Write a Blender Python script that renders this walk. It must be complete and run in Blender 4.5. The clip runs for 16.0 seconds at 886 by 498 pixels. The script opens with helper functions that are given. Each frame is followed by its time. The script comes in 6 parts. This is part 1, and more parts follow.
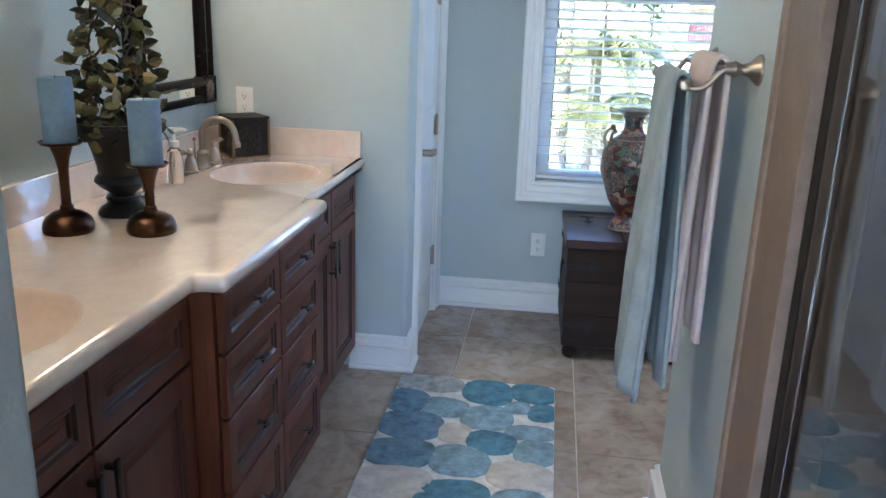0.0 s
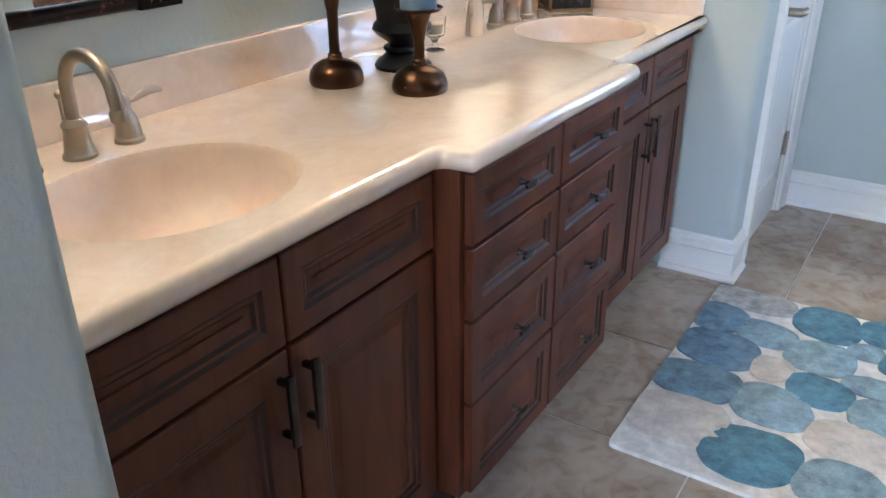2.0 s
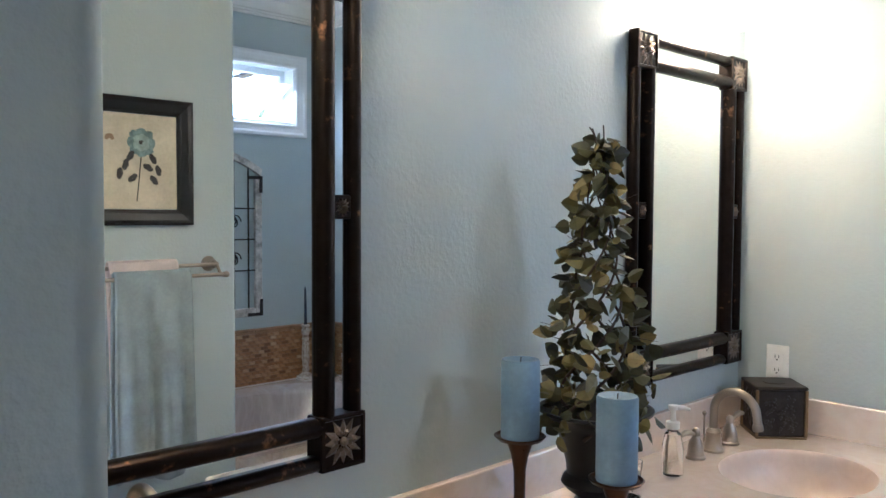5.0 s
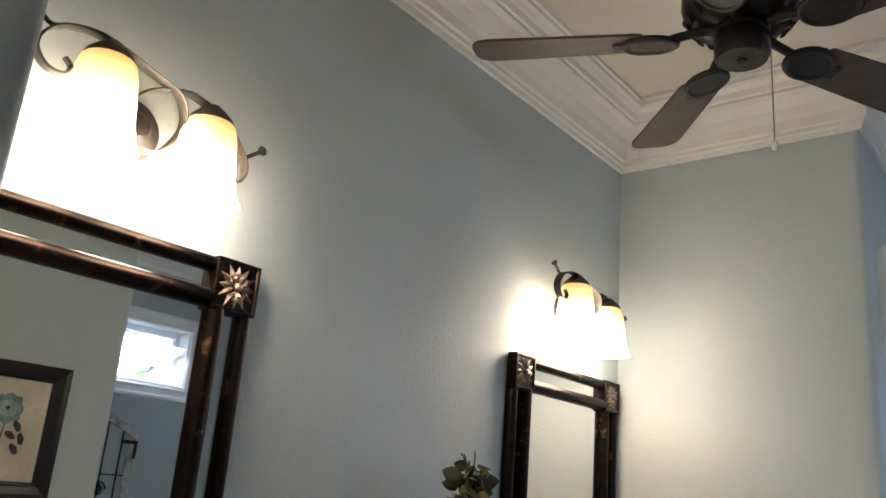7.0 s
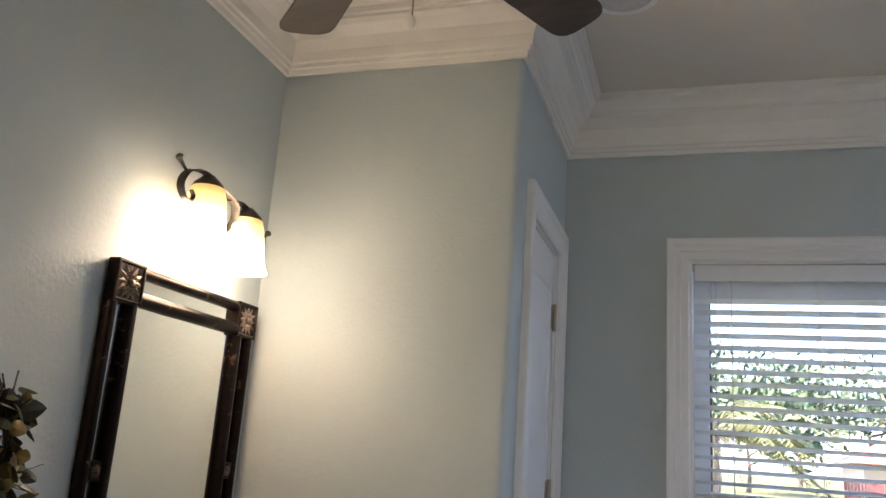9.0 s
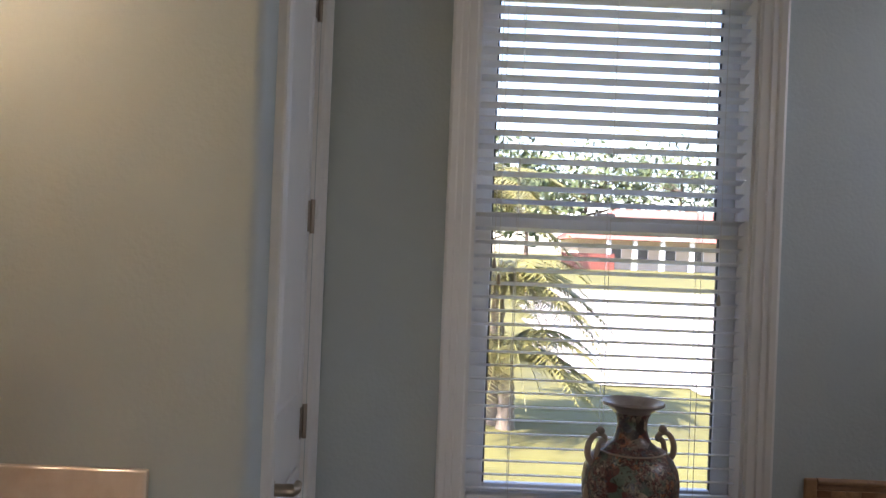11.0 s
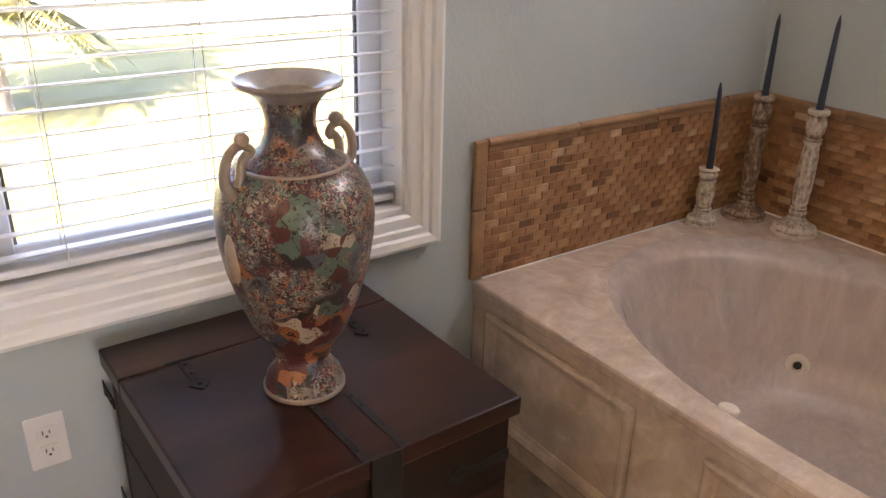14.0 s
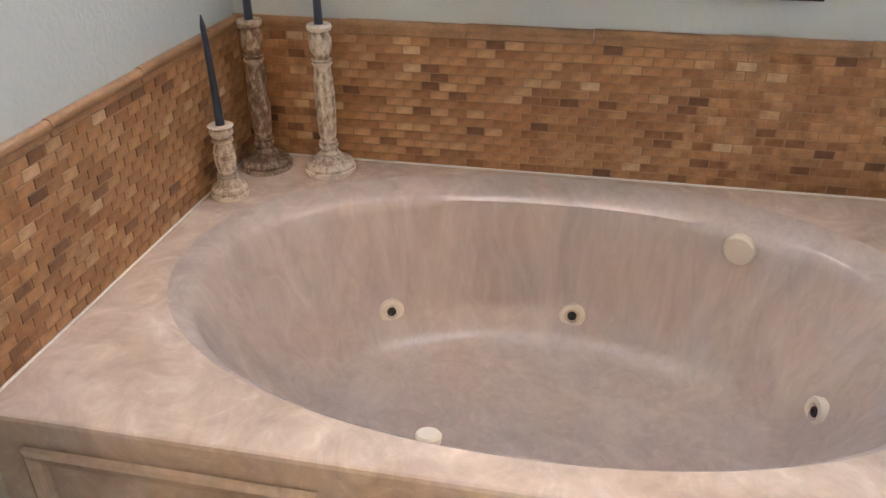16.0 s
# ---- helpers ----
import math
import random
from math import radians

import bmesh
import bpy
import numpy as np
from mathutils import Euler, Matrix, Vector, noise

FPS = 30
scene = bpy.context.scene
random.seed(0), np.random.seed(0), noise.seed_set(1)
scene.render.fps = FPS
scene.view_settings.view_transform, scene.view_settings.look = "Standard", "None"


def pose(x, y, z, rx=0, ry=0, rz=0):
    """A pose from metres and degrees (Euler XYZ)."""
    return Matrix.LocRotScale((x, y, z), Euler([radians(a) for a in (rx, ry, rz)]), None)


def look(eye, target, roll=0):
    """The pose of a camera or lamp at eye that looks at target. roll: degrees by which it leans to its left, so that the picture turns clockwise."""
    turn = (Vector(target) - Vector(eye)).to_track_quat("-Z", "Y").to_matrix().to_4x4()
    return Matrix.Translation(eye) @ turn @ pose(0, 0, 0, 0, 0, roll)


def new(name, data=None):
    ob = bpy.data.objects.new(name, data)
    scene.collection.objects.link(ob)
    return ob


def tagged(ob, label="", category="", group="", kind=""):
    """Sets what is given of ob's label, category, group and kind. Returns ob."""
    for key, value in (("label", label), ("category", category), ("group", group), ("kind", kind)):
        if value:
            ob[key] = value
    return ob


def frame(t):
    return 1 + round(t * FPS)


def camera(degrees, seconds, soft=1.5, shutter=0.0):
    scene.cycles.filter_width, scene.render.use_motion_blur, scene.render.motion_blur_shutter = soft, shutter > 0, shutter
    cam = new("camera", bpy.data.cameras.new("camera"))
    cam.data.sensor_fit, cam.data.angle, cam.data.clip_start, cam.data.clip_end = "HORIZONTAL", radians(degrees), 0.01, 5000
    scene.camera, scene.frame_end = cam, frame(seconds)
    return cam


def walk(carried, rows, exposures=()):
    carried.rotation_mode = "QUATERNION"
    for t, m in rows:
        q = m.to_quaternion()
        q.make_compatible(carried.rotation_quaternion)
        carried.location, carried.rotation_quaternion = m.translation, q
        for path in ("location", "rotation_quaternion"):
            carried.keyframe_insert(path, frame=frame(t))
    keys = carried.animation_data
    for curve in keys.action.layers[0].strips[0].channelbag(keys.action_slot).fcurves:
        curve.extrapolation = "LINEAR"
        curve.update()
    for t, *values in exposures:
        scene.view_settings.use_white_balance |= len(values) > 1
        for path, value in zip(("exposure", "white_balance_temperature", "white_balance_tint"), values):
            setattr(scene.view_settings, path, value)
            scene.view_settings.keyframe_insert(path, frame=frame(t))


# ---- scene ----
cam = camera(57.6, 16.0)
PATH = [
    (0, (1.347, 0.268, 1.44), (1.099, 2.175, 0.89), 1.9),
    (0.5, (1.376, 0.457, 1.403), (0.996, 2.318, 0.778), 2.3),
    (1, (1.413, 0.639, 1.379), (0.849, 2.418, 0.659), 0.7),
    (1.5, (1.402, 0.694, 1.361), (0.612, 2.347, 0.559), -0.6),
    (2, (1.349, 0.7, 1.343), (0.36, 2.209, 0.479), -0.5),
    (2.5, (1.313, 0.721, 1.356), (0.176, 2.107, 0.47), -0.6),
    (3, (1.291, 0.772, 1.378), (0.045, 2.109, 0.565), -0.4),
    (3.5, (1.254, 0.818, 1.422), (-0.089, 2.144, 0.759), -0.1),
    (4, (1.23, 0.841, 1.463), (-0.172, 2.184, 0.981), -0.1),
    (4.5, (1.217, 0.851, 1.505), (-0.205, 2.229, 1.219), -0.2),
    (5, (1.194, 0.851, 1.564), (-0.234, 2.249, 1.476), 0.3),
    (5.2, (1.181, 0.854, 1.58), (-0.236, 2.265, 1.582), 0.5),
    (7.3, (1.29, 0.832, 1.682), (0.144, 2.349, 2.302), 5.3),
    (7.5, (1.301, 0.843, 1.689), (0.216, 2.393, 2.336), 5.5),
    (8, (1.305, 0.907, 1.698), (0.402, 2.562, 2.365), 5.2),
    (8.5, (1.29, 1.012, 1.698), (0.56, 2.765, 2.327), 4.4),
    (9, (1.293, 1.202, 1.673), (0.693, 3.047, 2.156), 4.1),
    (9.5, (1.29, 1.374, 1.632), (0.801, 3.279, 1.998), 4.4),
    (10, (1.251, 1.468, 1.576), (0.878, 3.413, 1.853), 4.2),
    (10.2, (1.241, 1.522, 1.54), (0.927, 3.484, 1.773), 3.9),
    (12.3, (1.058, 2.127, 1.434), (1.511, 4.025, 0.993), 1.4),
    (12.5, (1.061, 2.195, 1.422), (1.541, 4.071, 0.924), 1.5),
    (13, (1.057, 2.405, 1.396), (1.731, 4.184, 0.778), 2.0),
    (13.5, (1.095, 2.574, 1.369), (1.966, 4.214, 0.627), 2.0),
    (14, (1.202, 2.754, 1.348), (2.255, 4.248, 0.537), 1.4),
    (14.5, (1.296, 2.879, 1.338), (2.549, 4.174, 0.47), 1.0),
    (15, (1.365, 3.034, 1.325), (2.853, 4.015, 0.418), 0.9),
    (15.5, (1.405, 3.181, 1.319), (3.04, 3.842, 0.378), 0.4),
    (16, (1.53, 3.291, 1.288), (3.23, 3.66, 0.3), -0.6),
]
# exposure and white balance follow the clip's camera: (seconds, stops, kelvin, tint)
EXPOSURES = [
    (0.0, 3.85, 4850, 12), (0.5, 4.05, 4900, 12), (1.0, 4.25, 5100, 12), (2.0, 4.36, 5200, 14), (3.0, 4.62, 4900, 14), (4.0, 4.36, 4700, 14), (5.0, 3.82, 4900, 14),
    (7.5, 2.85, 5400, 20), (8.4, 3.1, 5450, 22), (9.0, 2.82, 5750, 22), (9.5, 2.45, 5950, 22), (10.0, 2.34, 6050, 23),
    (12.5, 2.76, 7000, 27), (13.5, 3.65, 7200, 29), (14.5, 4.55, 7150, 30), (15.0, 5.02, 7200, 28), (15.5, 4.82, 6900, 26), (16.0, 4.80, 6700, 24),
]
walk(cam, [(t, look(eye, target, roll)) for t, eye, target, roll in PATH], EXPOSURES)

# ---- world, sun and lamps ----
world = bpy.data.worlds.new("world")
scene.world = world
world.use_nodes = True
wn = world.node_tree.nodes
sky = wn.new("ShaderNodeTexSky")
sky.sky_type, sky.sun_disc = "NISHITA", False
sky.sun_elevation, sky.sun_rotation = radians(46), radians(240)
world.node_tree.links.new(sky.outputs[0], wn["Background"].inputs[0])
wn["Background"].inputs[1].default_value = 0.15

sun = new("sun", bpy.data.lights.new("sun", "SUN"))
sun.data.energy, sun.data.angle, sun.data.color = 5.0, radians(0.5), (1.0, 0.95, 0.86)
SUN_DIR = Vector((0.60, 0.36, -0.72))
sun.matrix_world = look((0, 0, 20), Vector((0, 0, 20)) + SUN_DIR)

# added warm fill lamp in the passage's unseen doorway, standing for the room behind
doorway = new("doorway_warm_fill", bpy.data.lights.new("doorway_warm_fill", "AREA"))
doorway.data.shape, doorway.data.size, doorway.data.size_y = "RECTANGLE", 0.78, 2.0
doorway.data.energy, doorway.data.color = 1.1, (1.0, 0.74, 0.50)
doorway.matrix_world = look((1.27, -1.42, 1.05), (1.27, 0, 1.05))


# sky light falling in through the opening of the high window over the tub
high_window = new("high_window_daylight", bpy.data.lights.new("high_window_daylight", "AREA"))
high_window.data.shape, high_window.data.size, high_window.data.size_y = "RECTANGLE", 1.02, 0.24
high_window.data.energy, high_window.data.color = 1.4, (0.92, 0.96, 1.0)
high_window.matrix_world = look((3.50, 3.385, 2.35), (3.12, 3.385, 1.65))


# ---- materials ----
def material(name):
    m = bpy.data.materials.new(name)
    m.use_nodes = True
    return m, m.node_tree.nodes, m.node_tree.links, m.node_tree.nodes["Principled BSDF"]


def noise_node(n, l, scale, detail=4.0, rough=0.55, coords="Object", stretch=None, dist=0.0):
    tc = n.new("ShaderNodeTexCoord")
    tx = n.new("ShaderNodeTexNoise")
    tx.inputs["Scale"].default_value, tx.inputs["Detail"].default_value = scale, detail
    tx.inputs["Roughness"].default_value, tx.inputs["Distortion"].default_value = rough, dist
    src = tc.outputs[coords]
    if stretch:
        mp = n.new("ShaderNodeMapping")
        mp.inputs["Scale"].default_value = stretch
        l.new(src, mp.inputs[0])
        src = mp.outputs[0]
    l.new(src, tx.inputs["Vector"])
    return tx


def ramp_node(n, l, src, stops):
    r = n.new("ShaderNodeValToRGB")
    while len(r.color_ramp.elements) < len(stops):
        r.color_ramp.elements.new(0.5)
    for e, (p, c) in zip(r.color_ramp.elements, stops):
        e.position, e.color = p, (*c, 1)
    l.new(src, r.inputs[0])
    return r


def mix_node(n, l, fac, a, b, mode="MIX"):
    x = n.new("ShaderNodeMix")
    x.data_type, x.blend_type = "RGBA", mode
    for key, v in (("Factor", fac), ("A", a), ("B", b)):
        socket = x.inputs[0] if key == "Factor" else x.inputs[6] if key == "A" else x.inputs[7]
        if hasattr(v, "links"):
            l.new(v, socket)
        elif key == "Factor":
            socket.default_value = v
        else:
            socket.default_value = (*v, 1)
    return x.outputs[2]


def bump_node(n, l, p, height, strength, distance):
    b = n.new("ShaderNodeBump")
    b.inputs["Strength"].default_value, b.inputs["Distance"].default_value = strength, distance
    l.new(height, b.inputs["Height"])
    l.new(b.outputs[0], p.inputs["Normal"])
    return b


def shade(c, k):
    return tuple(min(1.0, v * k) for v in c)


def plain(name, color, rough=0.5, metal=0.0, var=0.12, scale=6.0, bump=0.0, bump_scale=120.0, coat=0.0, random_piece=0.0, rough_var=0.0, spec=0.5):
    """A surface with two scales of variation in colour, and fine relief."""
    m, n, l, p = material(name)
    big = noise_node(n, l, scale, 5.0)
    fine = noise_node(n, l, scale * 9, 3.0)
    a = ramp_node(n, l, big.outputs[0], [(0.3, shade(color, 1 - var)), (0.7, shade(color, 1 + var))])
    b = ramp_node(n, l, fine.outputs[0], [(0.3, shade((1, 1, 1), 1 - var * 0.7)), (0.7, (1, 1, 1))])
    out = mix_node(n, l, 1.0, a.outputs[0], b.outputs[0], "MULTIPLY")
    if random_piece:
        oi = n.new("ShaderNodeObjectInfo")
        r = ramp_node(n, l, oi.outputs["Random"], [(0.0, shade((1, 1, 1), 1 - random_piece)), (1.0, (1, 1, 1))])
        out = mix_node(n, l, 1.0, out, r.outputs[0], "MULTIPLY")
    l.new(out, p.inputs["Base Color"])
    p.inputs["Metallic"].default_value = metal
    p.inputs["Roughness"].default_value = rough
    p.inputs["Specular IOR Level"].default_value = spec
    p.inputs["Coat Weight"].default_value = coat
    p.inputs["Coat Roughness"].default_value = 0.08
    if rough_var:
        mr = n.new("ShaderNodeMapRange")
        mr.inputs["To Min"].default_value, mr.inputs["To Max"].default_value = max(0.02, rough - rough_var), min(1, rough + rough_var)
        l.new(fine.outputs[0], mr.inputs["Value"])
        l.new(mr.outputs[0], p.inputs["Roughness"])
    if bump:
        h = noise_node(n, l, bump_scale, 3.0)
        bump_node(n, l, p, h.outputs[0], bump, 0.002)
    return m


def wood(name, dark, light, axis=2, rough=0.35, coat=0.25, scale=5.0, random_piece=0.0, bump=0.15, spec=0.5):
    m, n, l, p = material(name)
    st = [scale * 5, scale * 5, scale * 5]
    st[axis] = scale * 0.5
    g = noise_node(n, l, 1.0, 6.0, 0.6, stretch=tuple(st), dist=0.6)
    big = noise_node(n, l, 3.0, 3.0)
    a = ramp_node(n, l, g.outputs[0], [(0.25, dark), (0.75, light)])
    b = ramp_node(n, l, big.outputs[0], [(0.3, (0.75, 0.75, 0.75)), (0.7, (1, 1, 1))])
    out = mix_node(n, l, 1.0, a.outputs[0], b.outputs[0], "MULTIPLY")
    if random_piece:
        oi = n.new("ShaderNodeObjectInfo")
        r = ramp_node(n, l, oi.outputs["Random"], [(0.0, shade((1, 1, 1), 1 - random_piece)), (1.0, (1, 1, 1))])
        out = mix_node(n, l, 1.0, out, r.outputs[0], "MULTIPLY")
    l.new(out, p.inputs["Base Color"])
    p.inputs["Roughness"].default_value = rough
    p.inputs["Specular IOR Level"].default_value = spec
    p.inputs["Coat Weight"].default_value, p.inputs["Coat Roughness"].default_value = coat, 0.2
    bump_node(n, l, p, g.outputs[0], bump, 0.001)
    return m


def marble(name, base, vein, pale, scale=2.2, rough=0.12, stretch=None):
    """Cast marble: cloudy swirls of a few close colours under a glossy skin."""
    m, n, l, p = material(name)
    a = noise_node(n, l, scale, 7.0, 0.6, dist=1.6, stretch=stretch)
    b = noise_node(n, l, scale * 3.3, 6.0, 0.65, dist=2.4, stretch=stretch)
    c1 = ramp_node(n, l, a.outputs[0], [(0.3, vein), (0.5, base), (0.72, pale)])
    c2 = ramp_node(n, l, b.outputs[0], [(0.35, shade(vein, 0.97)), (0.55, base), (0.75, pale)])
    l.new(mix_node(n, l, 0.4, c1.outputs[0], c2.outputs[0]), p.inputs["Base Color"])
    p.inputs["Roughness"].default_value = rough
    p.inputs["Coat Weight"].default_value, p.inputs["Coat Roughness"].default_value = (1.0, 0.03) if rough < 0.1 else (0.1, 0.1)
    return m


def brushed(name, color, rough=0.32, worn=None, scale=9.0):
    m, n, l, p = material(name)
    a = noise_node(n, l, scale, 4.0)
    b = noise_node(n, l, 140.0, 2.0)
    ca = ramp_node(n, l, a.outputs[0], [(0.35, shade(color, 0.8)), (0.62, color)] + ([(0.8, worn)] if worn else []))
    l.new(ca.outputs[0], p.inputs["Base Color"])
    p.inputs["Metallic"].default_value = 1.0
    mr = n.new("ShaderNodeMapRange")
    mr.inputs["To Min"].default_value, mr.inputs["To Max"].default_value = rough * 0.75, rough * 1.3
    l.new(b.outputs[0], mr.inputs["Value"])
    l.new(mr.outputs[0], p.inputs["Roughness"])
    bump_node(n, l, p, b.outputs[0], 0.08, 0.001)
    return m


def glass(name, tint=(1, 1, 1), rough=0.0):
    m, n, l, p = material(name)
    p.inputs["Base Color"].default_value = (*tint, 1)
    p.inputs["Transmission Weight"].default_value = 1.0
    p.inputs["Roughness"].default_value, p.inputs["IOR"].default_value = rough, 1.45
    return m


WALL = plain("wall_paint", (0.47, 0.525, 0.53), 0.62, var=0.03, scale=1.5, bump=0.65, bump_scale=80)
WHITE = plain("white_trim_paint", (0.80, 0.79, 0.77), 0.38, var=0.03, scale=3, bump=0.05, bump_scale=60)
CEIL = plain("ceiling_paint", (0.73, 0.67, 0.58), 0.8, var=0.03, scale=2, bump=0.3, bump_scale=120)
GROUT = plain("grout", (0.62, 0.56, 0.48), 0.9, var=0.1, scale=8, bump=0.2)
CHERRY = wood("cherry_cabinet", (0.078, 0.022, 0.011), (0.18, 0.060, 0.029), 2, 0.42, 0.05, spec=0.3)
CHERRY_DARK = plain("dark_glaze_and_toe_shade", (0.035, 0.014, 0.010), 0.5, var=0.2, scale=8)
TOPSTONE = marble("cultured_marble_top", (0.79, 0.66, 0.56), (0.72, 0.58, 0.47), (0.86, 0.77, 0.68), 3.0, 0.06)
BOWLSTONE = marble("cultured_marble_bowl", (0.75, 0.60, 0.50), (0.69, 0.53, 0.43), (0.80, 0.67, 0.57), 4.0, 0.30)
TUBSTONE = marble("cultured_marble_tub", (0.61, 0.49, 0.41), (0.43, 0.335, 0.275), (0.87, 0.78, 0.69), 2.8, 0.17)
NICKEL = brushed("brushed_nickel", (0.42, 0.36, 0.295), 0.37)
BRONZE = brushed("oiled_bronze", (0.045, 0.033, 0.026), 0.42)
COPPER = brushed("antique_bronze", (0.075, 0.040, 0.023), 0.30, (0.12, 0.066, 0.036))
IRON = plain("wrought_iron", (0.022, 0.02, 0.02), 0.55, 0.4, var=0.3, scale=20, bump=0.3)
BLACK = plain("black_lacquer", (0.010, 0.009, 0.010), 0.34, var=0.3, scale=10, spec=0.35)
FRAMEMAT = brushed("bronze_black_frame", (0.022, 0.016, 0.013), 0.36, (0.24, 0.125, 0.062), 34)
ROSETTE = plain("antiqued_silver", (0.24, 0.19, 0.15), 0.42, 0.7, var=0.5, scale=30, bump=0.2)
WAX = plain("blue_candle_wax", (0.17, 0.27, 0.40), 0.5, var=0.25, scale=9)
WAXDARK = plain("navy_taper_wax", (0.03, 0.045, 0.075), 0.45, var=0.2, scale=12)
MIRROR, _n, _l, _p = material("mirror_silver")
_p.inputs["Base Color"].default_value, _p.inputs["Metallic"].default_value, _p.inputs["Roughness"].default_value = (0.9, 0.92, 0.91, 1), 1, 0.01
GLASS = glass("clear_glass")
VINYL = plain("white_vinyl", (0.78, 0.80, 0.82), 0.4, var=0.03)
SLAT = plain("white_blind_slat", (0.80, 0.81, 0.82), 0.42, var=0.03)
PLASTIC = plain("white_plastic", (0.82, 0.80, 0.76), 0.35, var=0.03)
DARKHOLE = plain("dark_slot", (0.02, 0.02, 0.02), 0.6)


# ---- mesh helpers ----
def part(name, bm, mat, parent=None, label="", smooth=False):
    """Links a bmesh as one mesh object under a thing or a part."""
    me = bpy.data.meshes.new(name)
    bmesh.ops.recalc_face_normals(bm, faces=bm.faces[:])
    bm.to_mesh(me)
    bm.free()
    if smooth:
        for f in me.polygons:
            f.use_smooth = True
        me.set_sharp_from_angle(angle=radians(38))
    for m in mat if isinstance(mat, (list, tuple)) else (mat,):
        me.materials.append(m)
    ob = new(name, me)
    if parent is not None:
        ob.parent = parent
    if label:
        ob["label"] = label
    return ob


def piece(name, me, parent, loc, rot=0.0):
    """One more object on a shared mesh."""
    ob = new(name, me)
    ob.parent = parent
    ob.location, ob.rotation_euler[2] = loc, rot
    return ob


def thing(name, loc, label, category, group="", rz=0.0, kind=""):
    ob = new(name)
    ob.empty_display_size = 0.05
    ob.location, ob.rotation_euler[2] = loc, radians(rz)
    return tagged(ob, label, category, group, kind)


def bm_box(x0, x1, y0, y1, z0, z1, bevel=0.0, seg=2, into=None):
    bm = bmesh.new() if into is None else into
    vs = bmesh.ops.create_cube(bm, size=1.0)["verts"]
    for v in vs:
        v.co = (x0 + (v.co.x + 0.5) * (x1 - x0), y0 + (v.co.y + 0.5) * (y1 - y0), z0 + (v.co.z + 0.5) * (z1 - z0))
    if bevel:
        es = list({e for v in vs for e in v.link_edges})
        bmesh.ops.bevel(bm, geom=es, offset=bevel, segments=seg, profile=0.5, affect="EDGES")
    return bm


def bm_lathe(profile, seg=32, center=(0, 0, 0), into=None, flute=0.0, flutes=0):
    """Turns (radius, height) pairs about the z axis."""
    bm = bmesh.new() if into is None else into
    rings = []
    for r, z in profile:
        ring = []
        for i in range(seg):
            a = 2 * math.pi * i / seg
            k = r * (1 + flute * math.cos(a * flutes)) if flutes else r
            ring.append(bm.verts.new((center[0] + k * math.cos(a), center[1] + k * math.sin(a), center[2] + z)))
        rings.append(ring)
    for a, b in zip(rings, rings[1:]):
        for i in range(seg):
            bm.faces.new((a[i], a[(i + 1) % seg], b[(i + 1) % seg], b[i]))
    if profile[0][0] > 1e-5:
        bm.faces.new(rings[0][::-1])
    if profile[-1][0] > 1e-5:
        bm.faces.new(rings[-1])
    return bm


def bm_tube(points, radius, seg=10, into=None, cap=True):
    """A tube along points; radius may be one number or one for each point."""
    bm = bmesh.new() if into is None else into
    pts = [Vector(p) for p in points]
    radii = [float(r) for r in radius] if isinstance(radius, (list, tuple)) else [float(radius)] * len(pts)
    rings, up = [], None
    for i, p in enumerate(pts):
        d = (pts[min(i + 1, len(pts) - 1)] - pts[max(i - 1, 0)]).normalized()
        if up is None:
            up = d.orthogonal().normalized()
        up = (up - d * up.dot(d)).normalized()
        side = d.cross(up)
        rings.append([bm.verts.new(p + radii[i] * (math.cos(2 * math.pi * k / seg) * up + math.sin(2 * math.pi * k / seg) * side)) for k in range(seg)])
    for a, b in zip(rings, rings[1:]):
        for k in range(seg):
            bm.faces.new((a[k], a[(k + 1) % seg], b[(k + 1) % seg], b[k]))
    if cap:
        bm.faces.new(rings[0][::-1])
        bm.faces.new(rings[-1])
    return bm


def curve_pts(points, per=8):
    """A smooth line through the points (Catmull-Rom)."""
    p = [Vector(q) for q in points]
    p = [2 * p[0] - p[1]] + p + [2 * p[-1] - p[-2]]
    out = []
    for i in range(1, len(p) - 2):
        a, b, c, d = p[i - 1 : i + 3]
        for k in range(per):
            t = k / per
            out.append(0.5 * (2 * b + (c - a) * t + (2 * a - 5 * b + 4 * c - d) * t * t + (3 * b - a - 3 * c + d) * t**3))
    return out + [p[-2]]


def offset_path(pts, dist, closed):
    """The plan line moved to its right by dist, with mitred corners."""
    out, n = [], len(pts)
    for i, p in enumerate(pts):
        p = Vector(p)
        a = (p - Vector(pts[i - 1])).normalized() if closed or i else None
        b = (Vector(pts[(i + 1) % n]) - p).normalized() if closed or i < n - 1 else None
        a, b = a if a is not None else b, b if b is not None else a
        na, nb = Vector((a.y, -a.x)), Vector((b.y, -b.x))
        m = (na + nb).normalized()
        out.append(p + m * dist / max(0.3, m.dot(na)))
    return out


def bm_sweep(pts, profile, closed=False, into=None):
    """Carries a profile of (distance from the wall, height) along a plan line whose right side is the room."""
    bm = bmesh.new() if into is None else into
    pts = [Vector(p) for p in pts]
    cols = [[bm.verts.new((q.x, q.y, z)) for q in offset_path(pts, d, closed)] for d, z in profile]
    n, k = len(pts), len(profile)
    for i in range(n if closed else n - 1):
        for j in range(k):
            bm.faces.new((cols[j][i], cols[j][(i + 1) % n], cols[(j + 1) % k][(i + 1) % n], cols[(j + 1) % k][i]))
    if not closed:
        for i in (0, n - 1):
            bm.faces.new([cols[j][i] for j in range(k)])
    return bm


